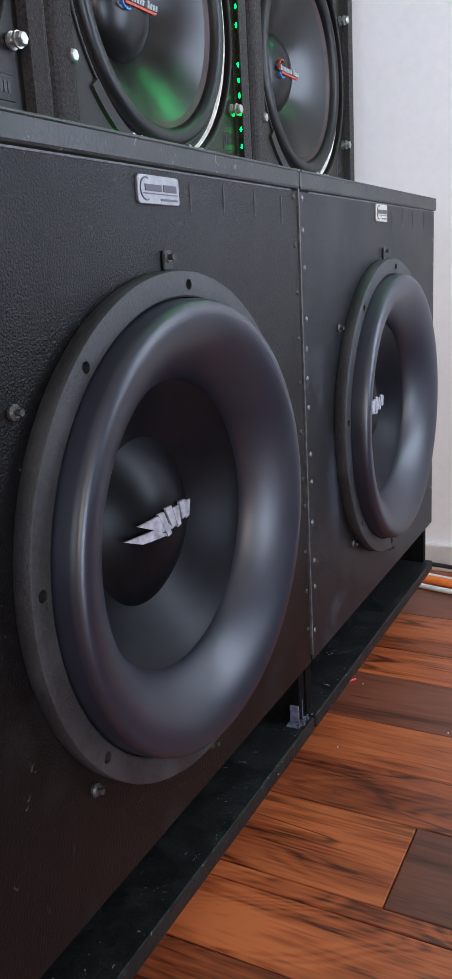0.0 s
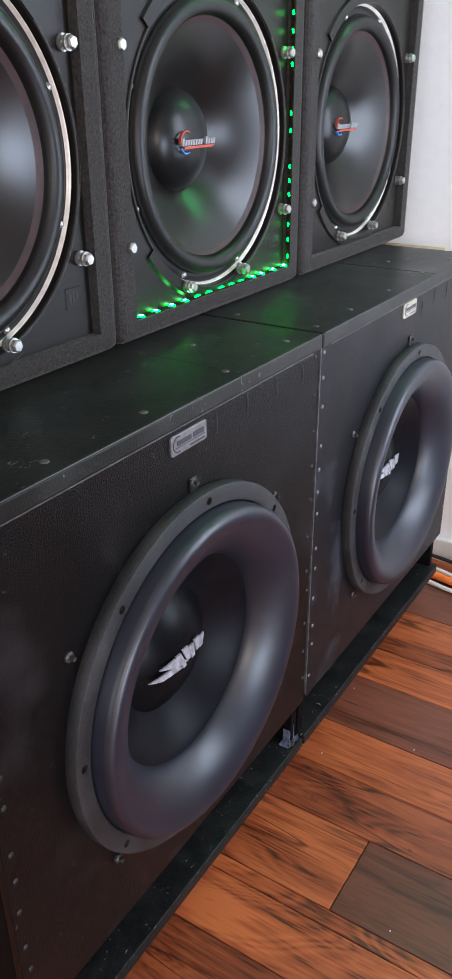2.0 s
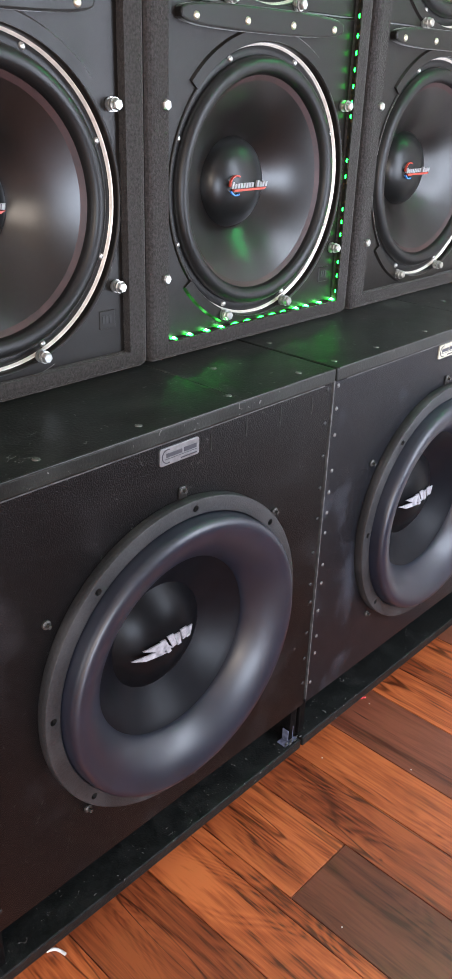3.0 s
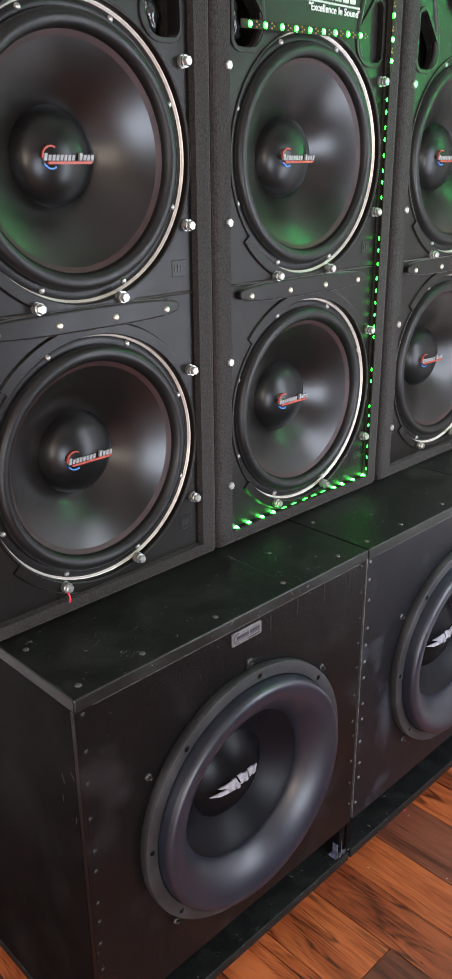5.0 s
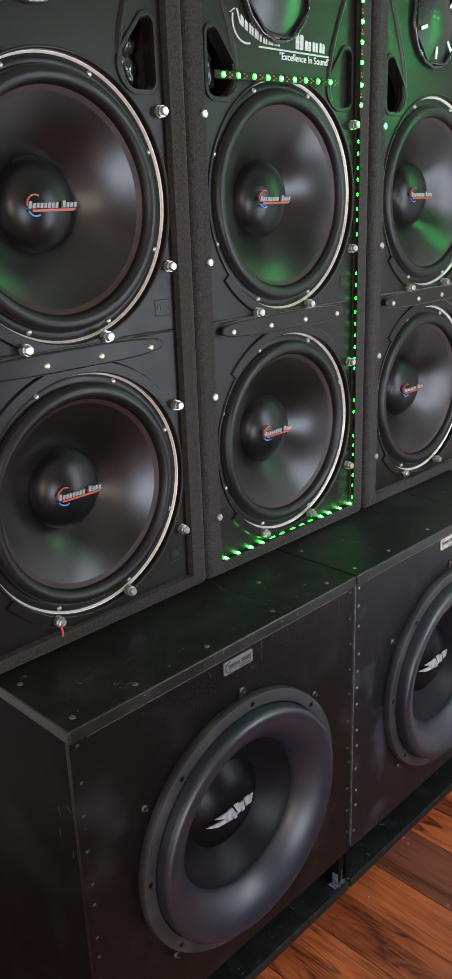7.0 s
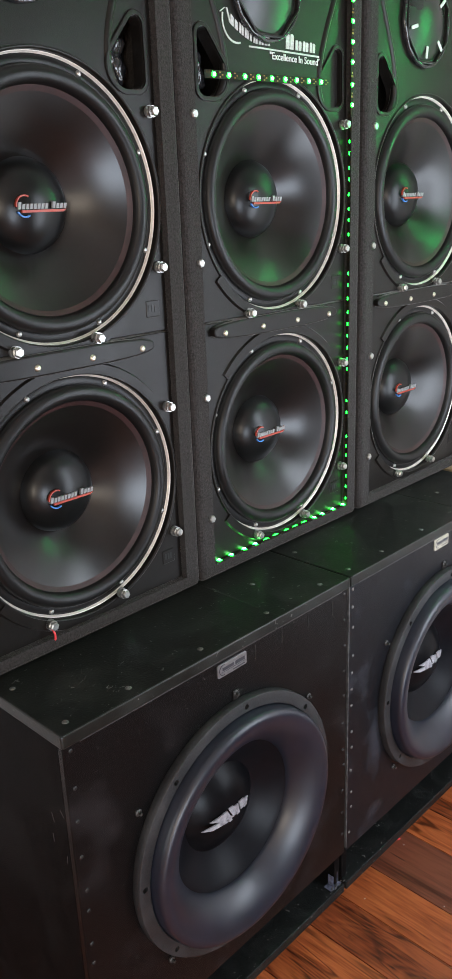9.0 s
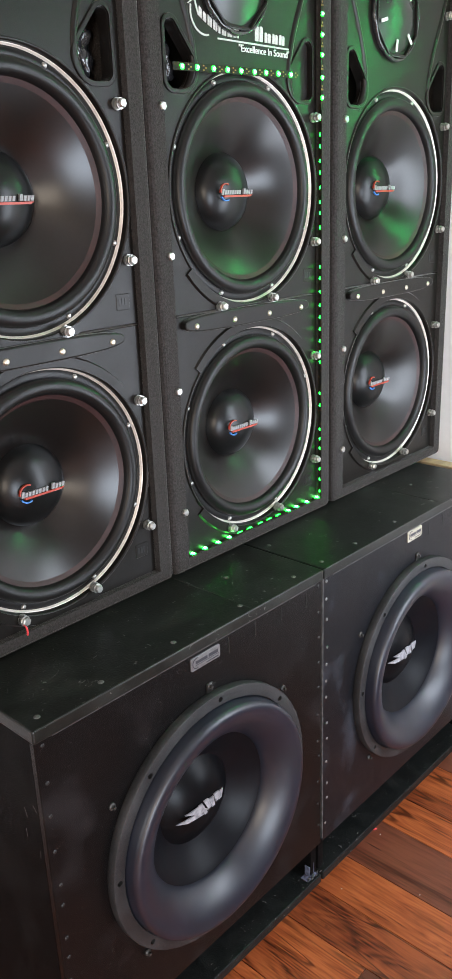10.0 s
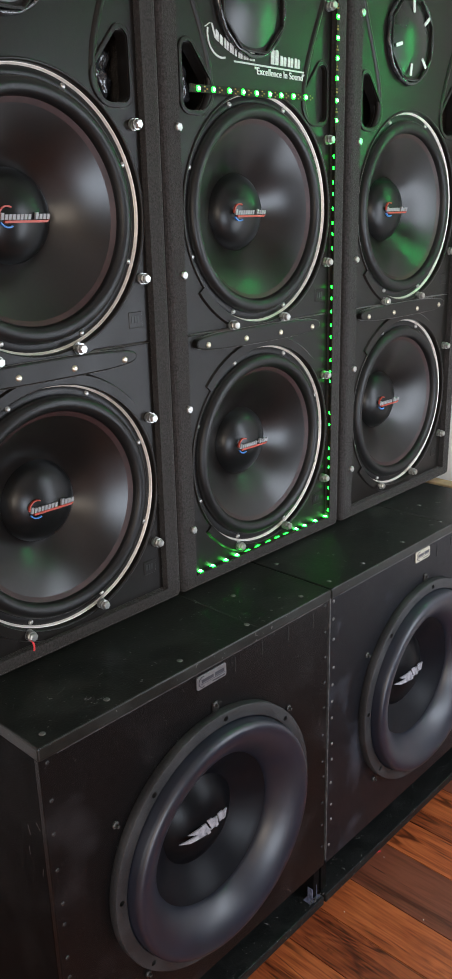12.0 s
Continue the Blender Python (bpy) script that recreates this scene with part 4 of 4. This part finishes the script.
IN_L, IN_R = CAB_X[1] - CAB_W / 2 + 0.002 + RIM, CAB_X[1] + CAB_W / 2 - 0.002 - RIM
YB = CAB_Y + BAFFLE_IN
led_strip("green lit led strip along the cabinet's lower rim", ((IN_L + 0.002, CAB_Y + 0.0085, SUB_TOP + RIM_LOW + 0.0005), (IN_R - 0.006, CAB_Y + 0.0085, SUB_TOP + RIM_LOW + 0.0005)), 0.033, (0, 0, 1), size=0.0058, bright=lambda f: f < 0.34 or f > 0.72)
led_strip("green lit led strip up the cabinet's side rim", ((IN_R - 0.0005, CAB_Y + 0.003, SUB_TOP + RIM_LOW + 0.006), (IN_R - 0.0005, CAB_Y + 0.003, 1.650)), 0.0245, (-1, 0, 0), bright=lambda f: False)
led_strip("short twisted end of the green led strip at the rim", ((IN_R - 0.001, CAB_Y - 0.0005, 1.648), (IN_R - 0.001, CAB_Y - 0.0005, 1.862)), 0.0345, (0, -1, 0), width=0.007, size=0.0046, lamp=LEDFRONT, pads=True)
led_strip("green lit led strip across the baffle under the lettering", ((IN_L + 0.026, YB - 0.0135, 1.690), (IN_R - 0.097, YB - 0.0135, 1.698)), 0.0345, (0, -1, 0), size=0.0050, lamp=LEDFRONT, width=0.0125, pads=True)
# unseen strip, added to wash the right cabinet in green
led_strip("unseen green led strip added on the white wall for the green wash", ((ROOM_E - 0.0005, -0.18, 1.55), (ROOM_E - 0.0005, -0.18, 2.00)), 0.026, (-1, 0, 0), width=0.03, size=0.007, lamp=LEDSTRONG)
# unseen strip, added for the green reflections in the cones
led_strip("unseen green led strip added on the partition for the cones' green reflections", ((0.80, PART_Y + 0.0005, 2.10), (0.40, PART_Y + 0.0005, 2.10)), 0.026, (0, 1, 0), width=0.03, size=0.007, lamp=LEDFAR)


# ---- small things on and by the floor ----
def loose_tube(name, points, radius, mat, label, category):
    return tagged(tube(name, points, radius, mat), label, category)


loose_tube("cable", [(0.845, 0.55, 0.01), (0.80, 0.30, 0.01), (0.775, 0.12, 0.011), (0.755, 0.02, 0.012), (0.742, -0.06, 0.011), (0.76, -0.25, 0.011), (0.80, -0.6, 0.011), (0.82, -1.2, 0.011)], 0.0105, ORANGE, "thick orange cable lying by the wall", "cable")
loose_tube("cable", [(0.84, 0.5, 0.008), (0.815, 0.25, 0.008), (0.795, 0.05, 0.008), (0.765, -0.06, 0.009), (0.79, -0.3, 0.008), (0.83, -0.9, 0.008)], 0.0065, WHITECABLE, "white cable lying by the wall", "cable")
loose_tube("cable", [(0.79, 0.45, 0.006), (0.755, 0.20, 0.006), (0.728, 0.03, 0.007), (0.708, -0.05, 0.007), (0.72, -0.3, 0.006), (0.76, -0.8, 0.006)], 0.0055, WHITECABLE, "thin white cable on the floor", "cable")
loose_tube("cable", [(0.845, 0.4, 0.007), (0.83, 0.1, 0.02), (0.815, 0.0, 0.028), (0.79, -0.12, 0.02), (0.80, -0.5, 0.007)], 0.0050, BLACKCABLE, "thin black cable by the wall", "cable")
loose_tube("wire_scrap", [(0.256, 0.040, 0.002), (0.264, 0.036, 0.003), (0.272, 0.031, 0.002)], 0.0018, REDWIRE, "short scrap of red wire on the floor", "wire")
loose_tube("wire_scrap", [(-0.562, 0.036, 0.003), (-0.556, 0.032, 0.006), (-0.548, 0.026, 0.004), (-0.545, 0.012, 0.003)], 0.0025, WHITECABLE, "short end of white cable on the floor", "wire")

film = thing("torn_film", pose(0, 0, 0), "torn scrap of cloudy clear film at the slot", "film")
bm = bmesh.new()
for x, lean, hgt in ((-0.026, 0.004, 0.026), (-0.012, -0.003, 0.030)):
    box(bm, x, x + 0.002, 0.012, 0.026, BOARD_TOP, BOARD_TOP + hgt, 0.0005, 1)
box(bm, -0.040, -0.006, 0.006, 0.026, BOARD_TOP, BOARD_TOP + 0.0015)
part("flap", bm, CLEAR, film)
bm = bmesh.new()
for i in range(9):
    a = i * 0.7
    x, y = -0.040 + 0.005 * i, 0.006 + 0.003 * math.sin(a * 3)
    box(bm, x, x + 0.006, y, y + 0.0018, BOARD_TOP + 0.0003, BOARD_TOP + 0.003 + 0.002 * math.sin(a))
part("torn_edge", bm, EDGE, film, "whitish torn edge")

tagged(part("wooden_panel", slab(0.735, 0.775, 0.085, 0.66, 0.0, 0.806, 0.002), TAN), "tan wooden panel standing between the subwoofer and the wall", "panel")

# crumbs
crumb = None
for cx, cy in ((0.061, -0.012), (0.16, -0.155), (0.262, 0.014), (-0.21, -0.26)):
    bm = bmesh.new()
    bmesh.ops.create_icosphere(bm, subdivisions=1, radius=0.0013, matrix=Matrix.Translation((cx, cy, 0.0012)))
    tagged(part("crumb", bm, WHITE), "tiny white crumb on the floor", "crumb", "crumbs on the floor")


# ---- floor boards ----
BOARDS = ((-0.075, 0.035, RUST), (0.035, 0.152, OAK), (0.152, 0.306, UMBER), (0.306, 0.415, OAK), (0.415, 0.470, RUST), (0.470, 0.582, OAK), (0.582, 0.72, UMBER), (0.72, 0.87, RUST),
          (-0.226, -0.075, OAK), (-0.254, -0.226, OAK), (-0.356, -0.254, OAK), (-0.52, -0.356, RUST))
board_meshes = {}


def board(x0, x1, y0, y1, mat):
    key = (round(x1 - x0, 4), round(y1 - y0, 3), mat.name)
    if key not in board_meshes:
        w, l = (x1 - x0) / 2 - 0.0009, (y1 - y0) / 2 - 0.0009
        bm = slab(-w, w, -l, l, -0.008, 0.0, 0.0009, 1)
        mesh = bpy.data.meshes.new("floorboard")
        bm.to_mesh(mesh)
        bm.free()
        mesh.materials.append(mat)
        board_meshes[key] = mesh
    ob = new("floorboard", board_meshes[key])
    ob.parent = floor
    ob.location = ((x0 + x1) / 2, (y0 + y1) / 2, 0)


rng = random.Random(5)
for x0, x1, mat in BOARDS:
    if x0 == -0.226 and x1 == -0.075:
        board(x0, x1, -0.168, ROOM_N + 0.1, OAK)
        board(x0, x1, -1.37, -0.168, UMBER)
        board(x0, x1, -2.57, -1.37, RUST)
        board(x0, x1, ROOM_S - 0.1, -2.57, OAK)
        continue
    y = ROOM_N + 0.1
    first = True
    while y > ROOM_S - 0.1:
        step = 1.5 if first else 1.2
        y1 = max(y - step, ROOM_S - 0.1)
        board(x0, x1, y1, y, mat if first else rng.choice((OAK, OAK, RUST, UMBER)))
        y, first = y1, False
x = -0.52
while x > ROOM_W - 0.1:
    w = rng.choice((0.13, 0.15, 0.165))
    y = ROOM_N + 0.1
    step = rng.uniform(0.5, 1.2)
    while y > ROOM_S - 0.1:
        y1 = max(y - step, ROOM_S - 0.1)
        board(x - w, x, y1, y, rng.choice((OAK, OAK, RUST, UMBER)))
        y, step = y1, 1.2
    x -= w
